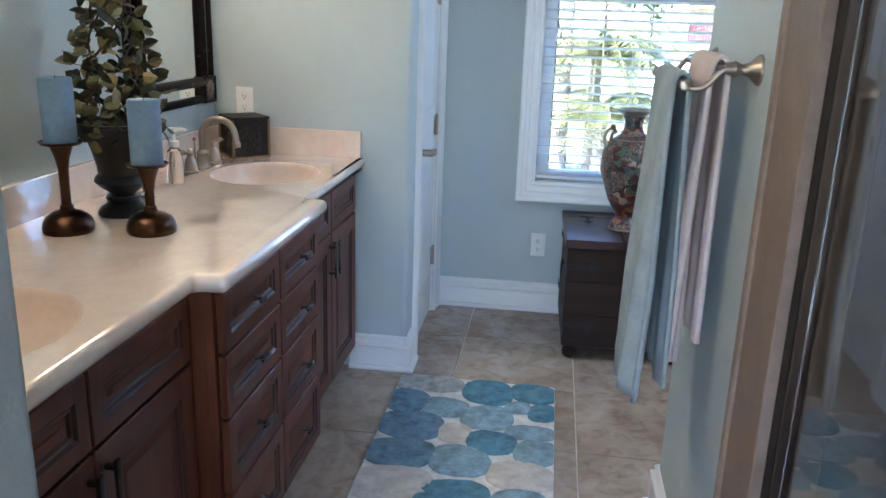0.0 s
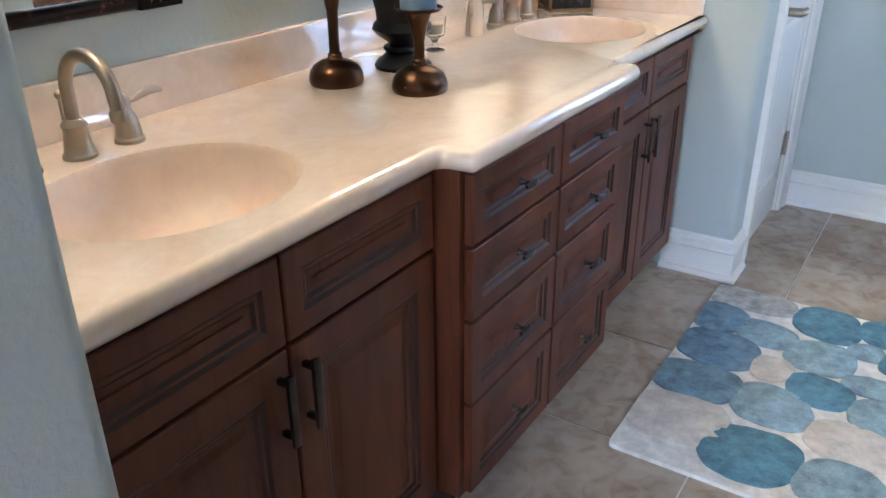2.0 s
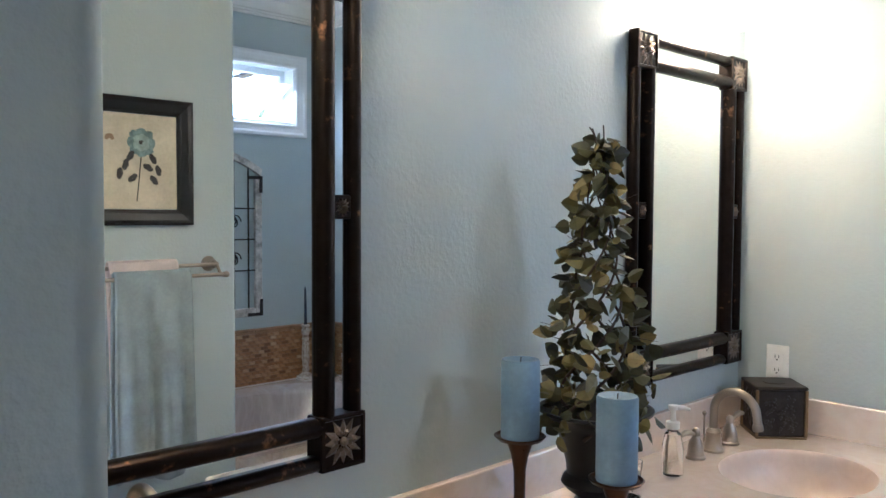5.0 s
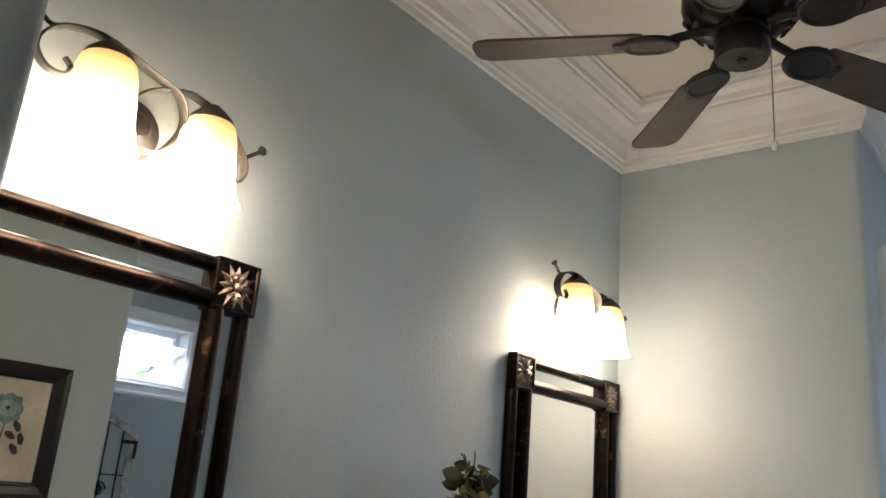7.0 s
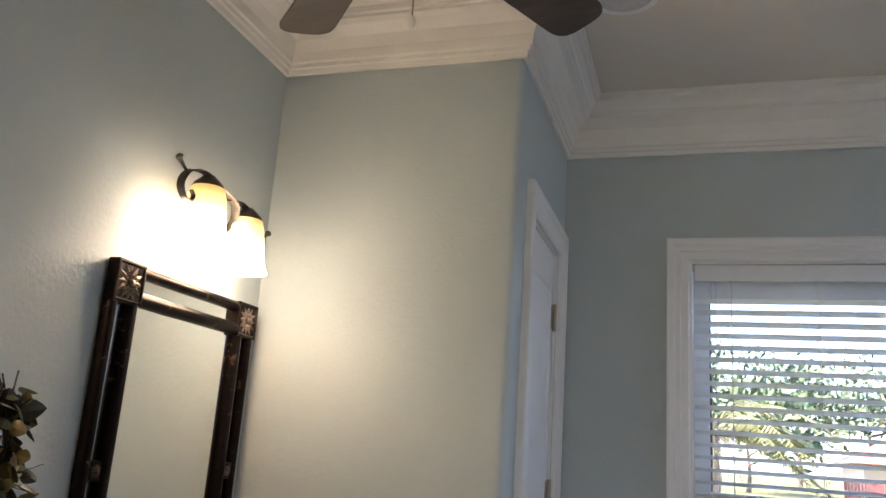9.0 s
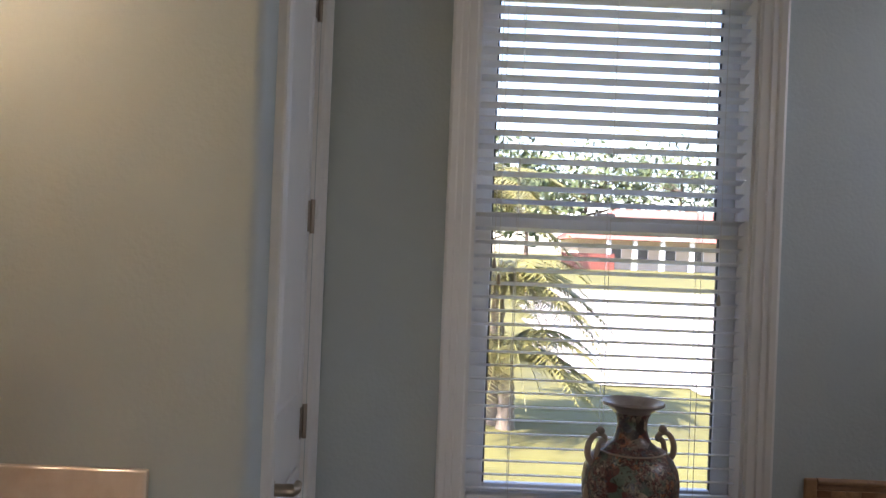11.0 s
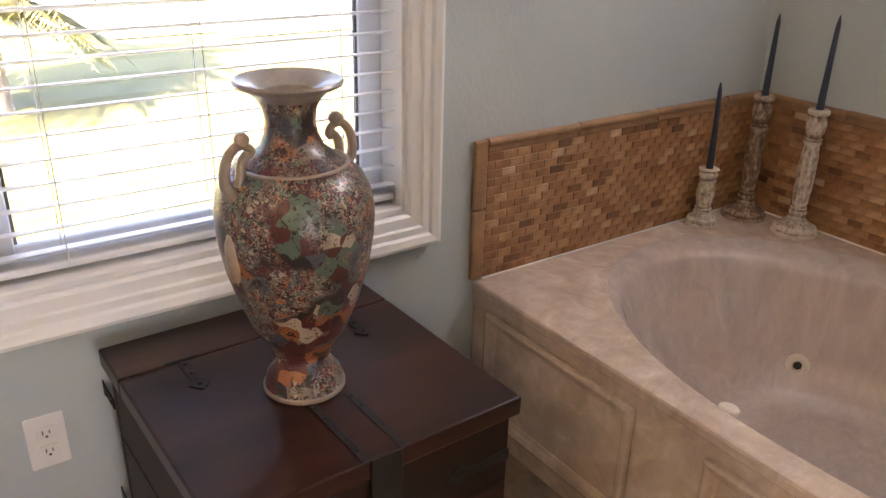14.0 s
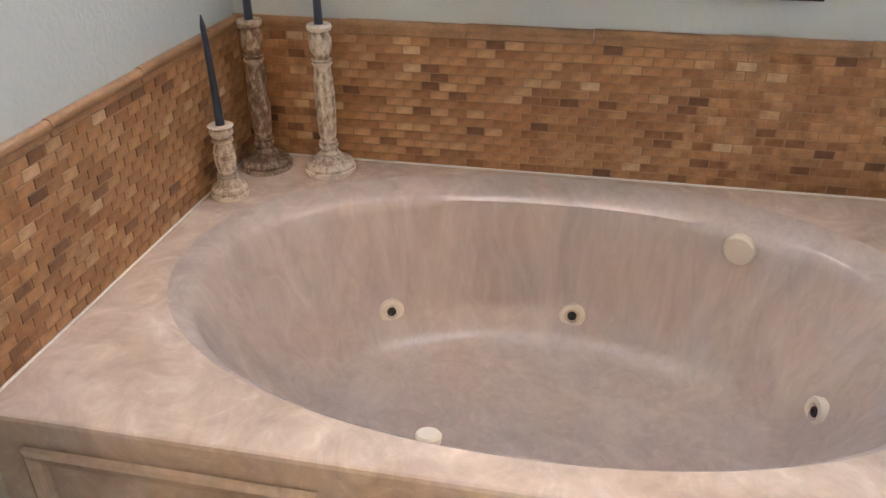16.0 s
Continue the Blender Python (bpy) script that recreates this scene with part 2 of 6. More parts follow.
def bm_prism(outline, z0, z1, into=None):
    bm = bmesh.new() if into is None else into
    a = [bm.verts.new((x, y, z0)) for x, y in outline]
    b = [bm.verts.new((x, y, z1)) for x, y in outline]
    bm.faces.new(a[::-1])
    bm.faces.new(b)
    for i in range(len(a)):
        j = (i + 1) % len(a)
        bm.faces.new((a[i], a[j], b[j], b[i]))
    return bm


def turn_bm(bm, m):
    bmesh.ops.transform(bm, matrix=m, verts=bm.verts[:])
    return bm


# ---- the plan, in metres: vanity wall x 0, room runs to +y ----
YN, YE, YW = 1.014, 3.375, 4.24   # near end of the vanity, far end, window wall
XC, XT, XR = 0.80, 1.74, 3.44    # passage and door wall, towel wall, tub wall
YT, YS = 2.53, 1.82              # far and near end of the towel wall
YB, H = -1.4, 3.05               # back of the passage, ceiling height


def structure(name, bm, mat, label="", smooth=False):
    return tagged(part(name, bm, mat, None, "", smooth), label, kind="structure")


def wall_corner_block(x0, x1, y0, y1, corner_edges, r=0.022):
    """A wall block with rounded upright corners at the given plan corners."""
    bm = bm_box(x0, x1, y0, y1, 0, H)
    es = [e for e in bm.edges if abs(e.verts[0].co.z - e.verts[1].co.z) > 1 and any(abs(e.verts[0].co.x - cx) < 1e-4 and abs(e.verts[0].co.y - cy) < 1e-4 for cx, cy in corner_edges)]
    bmesh.ops.bevel(bm, geom=es, offset=r, segments=5, profile=0.5, affect="EDGES")
    return bm


def wall_with_opening(axis, plane0, plane1, a0, a1, o0, o1, z0, z1):
    """A wall along an axis with one opening, as blocks that butt end to end in one mesh."""
    bm = bmesh.new()
    for u0, u1, w0, w1 in ((a0, o0, 0, H), (o1, a1, 0, H), (o0, o1, 0, z0), (o0, o1, z1, H)):
        if u1 - u0 > 1e-4 and w1 - w0 > 1e-4:
            if axis == "x":
                bm_box(u0, u1, plane0, plane1, w0, w1, into=bm)
            else:
                bm_box(plane0, plane1, u0, u1, w0, w1, into=bm)
    bmesh.ops.remove_doubles(bm, verts=bm.verts[:], dist=1e-5)
    return bm


floor = structure("floor", bm_box(-0.12, 3.56, YB - 0.12, YW + 0.12, -0.12, -0.004), GROUT, "tan square stone-look ceramic tile floor")
ceiling = structure("ceiling", bm_box(-0.12, 3.56, YB - 0.12, YW + 0.12, H, H + 0.1), CEIL, "smooth white painted ceiling")
wall_vanity = structure("wall_vanity", bm_box(-0.12, 0, YN - 0.1, YE + 0.1, 0, H), WALL, "pale aqua painted wall behind the vanity")
wall_end = structure("wall_end", wall_corner_block(0, XC, YE, 3.50, [(XC, YE)]), WALL, "pale aqua wall at the vanity's far end", True)
wall_near = structure("wall_near", wall_corner_block(0, XC, YB, YN, [(XC, YN)]), WALL, "pale aqua wall beside the passage", True)
DOOR_Y0, DOOR_Y1, DOOR_Z = 3.595, 4.115, 2.41
wall_door = structure("wall_door", wall_with_opening("y", 0.68, XC, 3.50, YW, DOOR_Y0, DOOR_Y1, 0, DOOR_Z), WALL, "pale aqua wall with a white panel door")
WX0, WX1, WZ0, WZ1 = 1.268, 2.138, 0.66, 2.415
wall_window = structure("wall_window", wall_with_opening("x", YW, YW + 0.16, 0.68, 3.56, WX0, WX1, WZ0, WZ1), WALL, "pale aqua wall with the window")
SY0, SY1, SZ0, SZ1 = 2.815, 3.955, 2.155, 2.525
wall_tub = structure("wall_tub", wall_with_opening("y", XR, XR + 0.16, 2.41, YW, SY0, SY1, SZ0, SZ1), WALL, "pale aqua wall above the tub")
wall_towel = structure("wall_towel", wall_corner_block(XT, 1.86, YS, YT, [(XT, YT)]), WALL, "pale aqua wall with the towel bar", True)
wall_alcove = structure("wall_alcove", bm_box(1.86, XR, 2.41, YT, 0, H), WALL, "pale aqua wall between tub and shower")
SHOWER_TILE = plain("shower_travertine", (0.36, 0.27, 0.20), 0.45, var=0.22, scale=5, bump=0.2, bump_scale=60)
wall_shower = structure("wall_shower", bm_box(XR, 3.56, YB, 2.41, 0, H), SHOWER_TILE, "tan stone tiled shower wall")
header_shower = structure("wall_shower_header", bm_box(XT, 1.86, YB, YS, 2.25, H), WALL, "wall above the shower glass")
wall_back = structure("wall_back", wall_with_opening("x", YB - 0.12, YB, XC, 3.56, 0.86, 1.68, 0, 2.1), WALL, "plain wall behind the passage")

# crown moulding round the whole room
ROOM = [(XC, YB), (XC, YN), (0, YN), (0, YE), (XC, YE), (XC, YW), (XR, YW), (XR, YT), (XT, YT), (XT, YB)]
CROWN = [(0, 2.835), (0.012, 2.835), (0.014, 2.850), (0.022, 2.853), (0.022, 2.866), (0.030, 2.870), (0.034, 2.90), (0.050, 2.935), (0.078, 2.962), (0.098, 2.970),
         (0.098, 2.980), (0.106, 2.984), (0.110, 3.002), (0.124, 3.016), (0.138, 3.020), (0.138, 3.034), (0.146, 3.036), (0.146, 3.048), (0, 3.048)]
crown = structure("crown_moulding_trim", bm_sweep(ROOM, CROWN), plain("crown_paint", (0.80, 0.77, 0.72), 0.4, var=0.03), "white stepped crown moulding")

# baseboards, each run an object of its own
BASE = [(0, 0.001), (0.034, 0.001), (0.034, 0.010), (0.028, 0.018), (0.0175, 0.021), (0.0175, 0.098), (0.009, 0.101), (0.009, 0.107), (0.021, 0.112), (0.021, 0.120), (0.011, 0.128), (0.008, 0.131), (0.008, 0.138), (0.012, 0.141), (0.003, 0.150), (0, 0.150)]
for run in ([(0.56, YE), (XC, YE), (XC, 3.503)], [(XC, 4.205), (XC, YW), (2.335, YW)], [(2.33, YT), (XT, YT), (XT, YS + 0.002)], [(XC, YB + 0.01), (XC, YN), (0.62, YN)]):
    structure("baseboard", bm_sweep(run, BASE), WHITE, "tall white moulded baseboard")

# ---- door ----
def raised_front(w, h, t, border, mats, into=None, field=0.004):
    """A cabinet front or door leaf in the yz plane, facing +x, with a moulded sunk panel: local y 0..w, z 0..h."""
    bm = bmesh.new() if into is None else into
    bm_box(0, t, 0, w, 0, h, 0.0025, 1, bm)
    face = max((f for f in bm.faces if f.normal.x > 0.9), key=lambda f: f.calc_area())
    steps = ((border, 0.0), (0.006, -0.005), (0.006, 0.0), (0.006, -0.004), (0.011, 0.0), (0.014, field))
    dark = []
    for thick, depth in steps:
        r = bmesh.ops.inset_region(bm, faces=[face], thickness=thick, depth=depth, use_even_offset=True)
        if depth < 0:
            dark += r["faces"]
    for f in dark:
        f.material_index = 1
    return bm


LEAF = plain("door_paint", (0.80, 0.80, 0.80), 0.35, var=0.02, scale=3)
door_1 = tagged(thing("door_1", (XC, DOOR_Y0, 0), "closed white panel door with nickel lever and hinges", "door"), kind="structure")
leaf = bm_box(-0.048, -0.012, 0.004, 0.516, 0.008, 2.402, 0.002, 1)
part("leaf", leaf, LEAF, door_1)
for z0, z1 in ((0.20, 0.84), (1.03, 2.27)):
    bm = bmesh.new()
    bm_box(-0.0118, -0.005, 0.085, 0.435, z0, z1, 0.004, 2, bm)
    top = max((f for f in bm.faces if f.normal.x > 0.9), key=lambda f: f.calc_area())
    bmesh.ops.inset_region(bm, faces=[top], thickness=0.012, depth=0.0)
    bmesh.ops.inset_region(bm, faces=[top], thickness=0.008, depth=-0.005)
    bmesh.ops.inset_region(bm, faces=[top], thickness=0.02, depth=0.0)
    bmesh.ops.inset_region(bm, faces=[top], thickness=0.02, depth=0.004)
    part("panel", bm, LEAF, door_1)
# casing: two legs and a head, mitred as one moulded profile
CASE = [(0.0, 0.0), (0.0, 0.010), (0.012, 0.016), (0.030, 0.014), (0.055, 0.018), (0.068, 0.024), (0.085, 0.024), (0.088, 0.018), (0.088, 0.0)]


def bm_casing(a0, a1, z0, z1, sill=False, profile=CASE):
    """A moulded frame round an opening, in local (across, up, out) as (x, z, -y)."""
    bm = bmesh.new()
    def ring(d):
        return [(a0 - d, z0 - (d if sill else 0)), (a0 - d, z1 + d), (a1 + d, z1 + d), (a1 + d, z0 - (d if sill else 0))]
    cols = [[bm.verts.new((x, -o, z)) for x, z in ring(d)] for d, o in profile]
    k = len(profile)
    for i in range(4 if sill else 3):
        for j in range(k):
            bm.faces.new((cols[j][i], cols[j][(i + 1) % 4], cols[(j + 1) % k][(i + 1) % 4], cols[(j + 1) % k][i]))
    return bm


part("casing", turn_bm(bm_casing(0.0, 0.52, 0.001, DOOR_Z), pose(0, 0, 0, 0, 0, 90)), WHITE, door_1)
for y0, y1 in ((0.0, 0.004), (0.516, 0.52)):
    part("jamb", bm_box(-0.119, -0.002, y0, y1, 0.001, 2.409), WHITE, door_1)
part("head_jamb", bm_box(-0.119, -0.002, 0.0042, 0.5158, 2.404, 2.409), WHITE, door_1)
for z in (0.30, 0.95, 1.55, 2.17):
    bm = bm_box(-0.0115, -0.0095, 0.478, 0.514, z - 0.045, z + 0.045, 0.001, 1)
    bm_lathe([(0.007, -0.05), (0.007, 0.05)], 10, (-0.004, 0.516, z), bm)
    part("hinge", bm, NICKEL, door_1, "satin nickel hinge", True)
lever = turn_bm(bm_lathe([(0.001, 0.012), (0.024, 0.012), (0.026, 0.006), (0.027, 0), (0.027, -0.002)], 24), pose(-0.012, 0.058, 0.885, 0, 90, 0))
rose = part("lever_rose", lever, NICKEL, door_1, "satin nickel lever set", True)
bm = bm_tube(curve_pts([(-0.012, 0.058, 0.885), (0.030, 0.058, 0.885), (0.047, 0.060, 0.885), (0.053, 0.070, 0.886), (0.053, 0.096, 0.890)]), [0.015] * 8 + [0.0155] * 9 + [0.013] * 8 + [0.010] * 8, 12)
part("lever", bm, NICKEL, rose, "", True)

# ---- window, blind ----
window_1 = thing("window_1", ((WX0 + WX1) / 2, YW, WZ0), "white double-hung window with moulded casing and sill", "window", kind="structure")
ww, wh = WX1 - WX0, WZ1 - WZ0
WCASE = [(0.0, 0.0), (0.0, 0.012), (0.006, 0.018), (0.03, 0.020), (0.034, 0.026), (0.05, 0.026), (0.056, 0.032), (0.072, 0.036), (0.080, 0.034), (0.081, 0.0)]
part("casing", bm_casing(-ww / 2, ww / 2, 0, wh, True, WCASE), WHITE, window_1)
for x0, x1 in ((-ww / 2, -ww / 2 + 0.01), (ww / 2 - 0.01, ww / 2)):
    part("reveal", bm_box(x0, x1, -0.001, 0.158, 0, wh), WHITE, window_1)
part("window_sill", bm_box(-ww / 2 + 0.0102, ww / 2 - 0.0102, -0.004, 0.158, 0, 0.018, 0.003, 1), WHITE, window_1)
part("head", bm_box(-ww / 2 + 0.0102, ww / 2 - 0.0102, -0.001, 0.158, wh - 0.01, wh), WHITE, window_1)
GREYSEAL = plain("grey_seal", (0.10, 0.11, 0.12), 0.5)


def sash(z0, z1, y, stile, name, head=0.045):
    x0, x1 = -ww / 2 + 0.0105, ww / 2 - 0.0105
    bm = bmesh.new()
    bm_box(x0, x0 + stile, y, y + 0.035, z0, z1, 0.003, 1, bm)
    bm_box(x1 - stile, x1, y, y + 0.035, z0, z1, 0.003, 1, bm)
    bm_box(x0 + stile, x1 - stile, y + 0.001, y + 0.034, z0, z0 + 0.048, 0.003, 1, bm)
    bm_box(x0 + stile, x1 - stile, y + 0.001, y + 0.034, z1 - head, z1, 0.003, 1, bm)
    s = part(name, bm, VINYL, window_1)
    pane = part("pane", bm_box(x0 + stile - 0.005, x1 - stile + 0.005, y + 0.015, y + 0.019, z0 + 0.043, z1 - head + 0.005), GLASS, s, "clear glass")
    pane.visible_shadow = False
    for xs in (x0 + stile, x1 - stile - 0.006):
        part("seal", bm_box(xs, xs + 0.006, y + 0.0052, y + 0.014, z0 + 0.05, z1 - head - 0.002), GREYSEAL, s)
    return s


sash(0.019, 0.925, 0.085, 0.058, "lower_sash")
sash(0.885, wh - 0.011, 0.122, 0.058, "upper_sash", 0.115)
part("sash_lock", bm_box(-0.03, 0.03, 0.09, 0.118, 0.926, 0.945, 0.004, 2), VINYL, window_1)

blind = thing("window_blind", ((WX0 + WX1) / 2, YW + 0.045, WZ0 + 0.03), "lowered white horizontal blind with slats turned open", "blind")
bw = ww / 2 - 0.016
part("headrail", bm_box(-bw, bw, -0.03, 0.03, wh - 0.085, wh - 0.042, 0.003, 1), SLAT, blind)
part("valance", bm_box(-bw, bw, -0.042, -0.032, wh - 0.105, wh - 0.042, 0.004, 2), SLAT, blind)
slat_bm = bmesh.new()
cols = [[slat_bm.verts.new((x, y, z)) for y, z in ((-0.025, -0.0012), (-0.012, 0.0012), (0.0, 0.0022), (0.012, 0.0012), (0.025, -0.0012), (0.025, -0.0036), (0.012, -0.0016), (0.0, -0.0006), (-0.012, -0.0016), (-0.025, -0.0036))] for x in (-bw, bw)]
for j in range(10):
    slat_bm.faces.new((cols[0][j], cols[1][j], cols[1][(j + 1) % 10], cols[0][(j + 1) % 10]))
for c in cols:
    slat_bm.faces.new(c)
first = part("slat", slat_bm, SLAT, blind)
NSLAT = 37
for i in range(NSLAT):
    z = 0.035 + i * (wh - 0.16) / NSLAT
    s = first if i == 0 else piece("slat", first.data, blind, (0, 0, z))
    s.location, s.rotation_euler[0] = (0, 0, z), radians(-13)
part("bottom_rail", bm_box(-bw, bw, -0.025, 0.025, 0.0, 0.016, 0.005, 2), SLAT, blind)
CORD = plain("white_cord", (0.72, 0.70, 0.66), 0.7)
for x in (-bw + 0.13, 0.0, bw - 0.13):
    for y in (-0.027, 0.027):
        part("ladder_cord", bm_tube([(x, y, 0.01), (x, y, wh - 0.08)], 0.0011, 5), CORD, blind)
for x, zl in ((-bw + 0.06, 0.75), (-bw + 0.075, 0.70), (bw - 0.075, 0.66)):
    part("pull_cord", bm_tube([(x, -0.034, zl), (x, -0.034, wh - 0.08)], 0.0012, 5), CORD, blind)
    part("tassel", bm_lathe([(0.002, 0.03), (0.005, 0.022), (0.007, 0.0), (0.004, -0.004)], 10, (x, -0.034, zl - 0.02)), plain("tassel_wood", (0.4, 0.33, 0.25), 0.5), blind, "", True)

window_2 = thing("window_2", (XR, (SY0 + SY1) / 2, SZ0), "small high white transom window above the tub", "window", kind="structure")
sw, sh = SY1 - SY0, SZ1 - SZ0
part("casing", turn_bm(bm_casing(-sw / 2, sw / 2, 0, sh, True, CASE), pose(0, 0, 0, 0, 0, -90)), WHITE, window_2)
bm = bmesh.new()
for y0, y1, z0, z1 in ((-sw / 2, -sw / 2 + 0.045, 0, sh), (sw / 2 - 0.045, sw / 2, 0, sh), (-sw / 2 + 0.045, sw / 2 - 0.045, 0, 0.04), (-sw / 2 + 0.045, sw / 2 - 0.045, sh - 0.04, sh)):
    bm_box(0.105, 0.145, y0, y1, z0, z1, 0.003, 1, bm)
fr = part("window_frame", bm, VINYL, window_2)
pn = part("pane", bm_box(0.122, 0.126, -sw / 2 + 0.04, sw / 2 - 0.04, 0.035, sh - 0.035), GLASS, window_2)
pn.visible_shadow = False
for y in (-sw / 2 + 0.001, sw / 2 - 0.009):
    part("reveal", bm_box(-0.001, 0.104, y, y + 0.008, 0.001, sh - 0.001), WHITE, window_2)
part("window_sill", bm_box(-0.004, 0.104, -sw / 2 + 0.0095, sw / 2 - 0.0095, 0.001, 0.012), WHITE, window_2)

# ---- vanity ----
ZT = 0.90
SECT = [(YN + 0.004, 1.832, 0.575), (1.834, 2.586, 0.642), (2.588, YE - 0.004, 0.575)]
PULL = plain("dark_pewter", (0.07, 0.06, 0.055), 0.35, 0.85, var=0.3, scale=30)


def knob(parent, y, z, x):
    bm = turn_bm(bm_lathe([(0.009, 0), (0.006, 0.004), (0.0045, 0.014), (0.006, 0.02)], 14), pose(x, y, z, 0, 90, 0))
    bm_tube([(x + 0.024, y - 0.022, z), (x + 0.026, y - 0.010, z), (x + 0.027, y, z), (x + 0.026, y + 0.010, z), (x + 0.024, y + 0.022, z)], [0.0045, 0.006, 0.0065, 0.006, 0.0045], 10, bm)
    part("knob", bm, PULL, parent, "dark pewter bar knob", True)


def pull(parent, y, z, x):
    bm = bm_box(x + 0.020, x + 0.029, y - 0.008, y + 0.008, z - 0.065, z + 0.065, 0.003, 2)
    for dz in (-0.048, 0.048):
        bm_box(x, x + 0.021, y - 0.005, y + 0.005, z + dz - 0.005, z + dz + 0.005, 0.001, 1, bm)
    part("handle", bm, PULL, parent, "dark pewter pull handle", True)


def front(cab, y0, y1, z0, z1, x, border, name):
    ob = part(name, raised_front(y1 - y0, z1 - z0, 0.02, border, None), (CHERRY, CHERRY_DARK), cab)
    ob.location = (x, y0, z0)
    return ob


def cabinet(y0, y1, depth, label, drawers):
    cab = thing("vanity_cabinet", (0, (y0 + y1) / 2, 0), label, "cabinet", "vanity cabinets")
    h = (y1 - y0) / 2
    part("face_frame", bm_box(depth - 0.02, depth, -h, h, 0.105, 0.853, 0.001, 1), CHERRY, cab)
    for ya in (-h, h - 0.018):
        part("side_panel", bm_box(0.004, depth - 0.0201, ya, ya + 0.018, 0.105, 0.853), CHERRY, cab)
    part("bottom_panel", bm_box(0.004, depth - 0.0201, -h + 0.0181, h - 0.0181, 0.105, 0.123), CHERRY, cab)
    # the near-black colour paints in the shade under the overhang
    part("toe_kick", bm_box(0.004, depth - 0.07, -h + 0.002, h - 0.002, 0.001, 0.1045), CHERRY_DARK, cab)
    if drawers:
        for ya, yb in ((-h + 0.014, 0.004), (0.010, h - 0.014)):
            for za, zb in ((0.118, 0.342), (0.350, 0.538), (0.546, 0.698), (0.706, 0.846)):
                d = front(cab, ya, yb, za, zb, depth + 0.001, 0.034, "drawer")
                knob(d, (yb - ya) / 2, (zb - za) / 2, 0.0195)
    else:
        a0, a1 = (-h + 0.018, h - 0.014) if y0 < 2 else (-h + 0.014, h - 0.060)
        mid = (a0 + a1) / 2
        for ya, yb in ((a0, mid - 0.003), (mid + 0.003, a1)):
            front(cab, ya, yb, 0.700, 0.846, depth + 0.001, 0.034, "drawer_front")
        for ya, yb, hy in ((a0, mid - 0.003, mid - a0 - 0.028), (mid + 0.003, a1, 0.025)):
            d = front(cab, ya, yb, 0.118, 0.692, depth + 0.001, 0.055, "cabinet_door")
            pull(d, hy, 0.485, 0.0205)
    return cab


cabinet(*SECT[0], "dark cherry vanity cabinet with two doors under a basin", False)
cabinet(*SECT[1], "dark cherry vanity drawer stack standing proud, eight drawers", True)
cabinet(*SECT[2], "dark cherry vanity cabinet with two doors at the end wall", False)

SINKS = [(0.362, 1.444), (0.364, 2.952)]
vanity_top = thing("countertop", (0, 2.2, ZT), "glossy cream-pink cultured marble vanity top with two moulded basins", "countertop")


def rounded(points, radii, per=5):
    """A closed outline with rounded corners."""
    out, n = [], len(points)
    for i in range(n):
        p, a, b = Vector(points[i]), Vector(points[i - 1]), Vector(points[(i + 1) % n])
        r = radii[i]
        if not r:
            out.append(p)
            continue
        u, v = (a - p).normalized(), (b - p).normalized()
        for k in range(per + 1):
            t = k / per
            out.append((1 - t) ** 2 * (p + u * r) + 2 * t * (1 - t) * p + t * t * (p + v * r))
    return out


outline = rounded([(0.001, YN + 0.002 - 2.2), (0.001, YE - 0.002 - 2.2), (0.619, YE - 0.002 - 2.2), (0.619, 2.612 - 2.2), (0.687, 2.605 - 2.2), (0.687, 1.818 - 2.2), (0.619, 1.811 - 2.2), (0.619, YN + 0.002 - 2.2)],
                  [0, 0, 0.004, 0.012, 0.022, 0.022, 0.012, 0.004])
bm = bmesh.new()
rings = []
for d, z in ((0.020, 0.0), (0.012, -0.0015), (0.005, -0.007), (0.0, -0.018), (0.002, -0.030), (0.010, -0.040), (0.020, -0.046)):
    rings.append([bm.verts.new((q.x, q.y, z)) for q in offset_path(outline, d, True)])
n = len(outline)
for a, b in zip(rings, rings[1:]):
    for i in range(n):
        bm.faces.new((a[i], a[(i + 1) % n], b[(i + 1) % n], b[i]))
edges = [bm.edges.get((rings[0][i], rings[0][(i + 1) % n])) for i in range(n)]
under = [bm.edges.get((rings[-1][i], rings[-1][(i + 1) % n])) for i in range(n)]
SEG = 64


def ellipse_ring(bm, cx, cy, rx, ry, z, seg=SEG, power=2.0):
    out = []
    for i in range(seg):
        a = 2 * math.pi * i / seg
        c, s = math.cos(a), math.sin(a)
        k = (abs(c) ** power + abs(s) ** power) ** (-1 / power)
        out.append(bm.verts.new((cx + rx * k * c, cy + ry * k * s, z)))
    return out


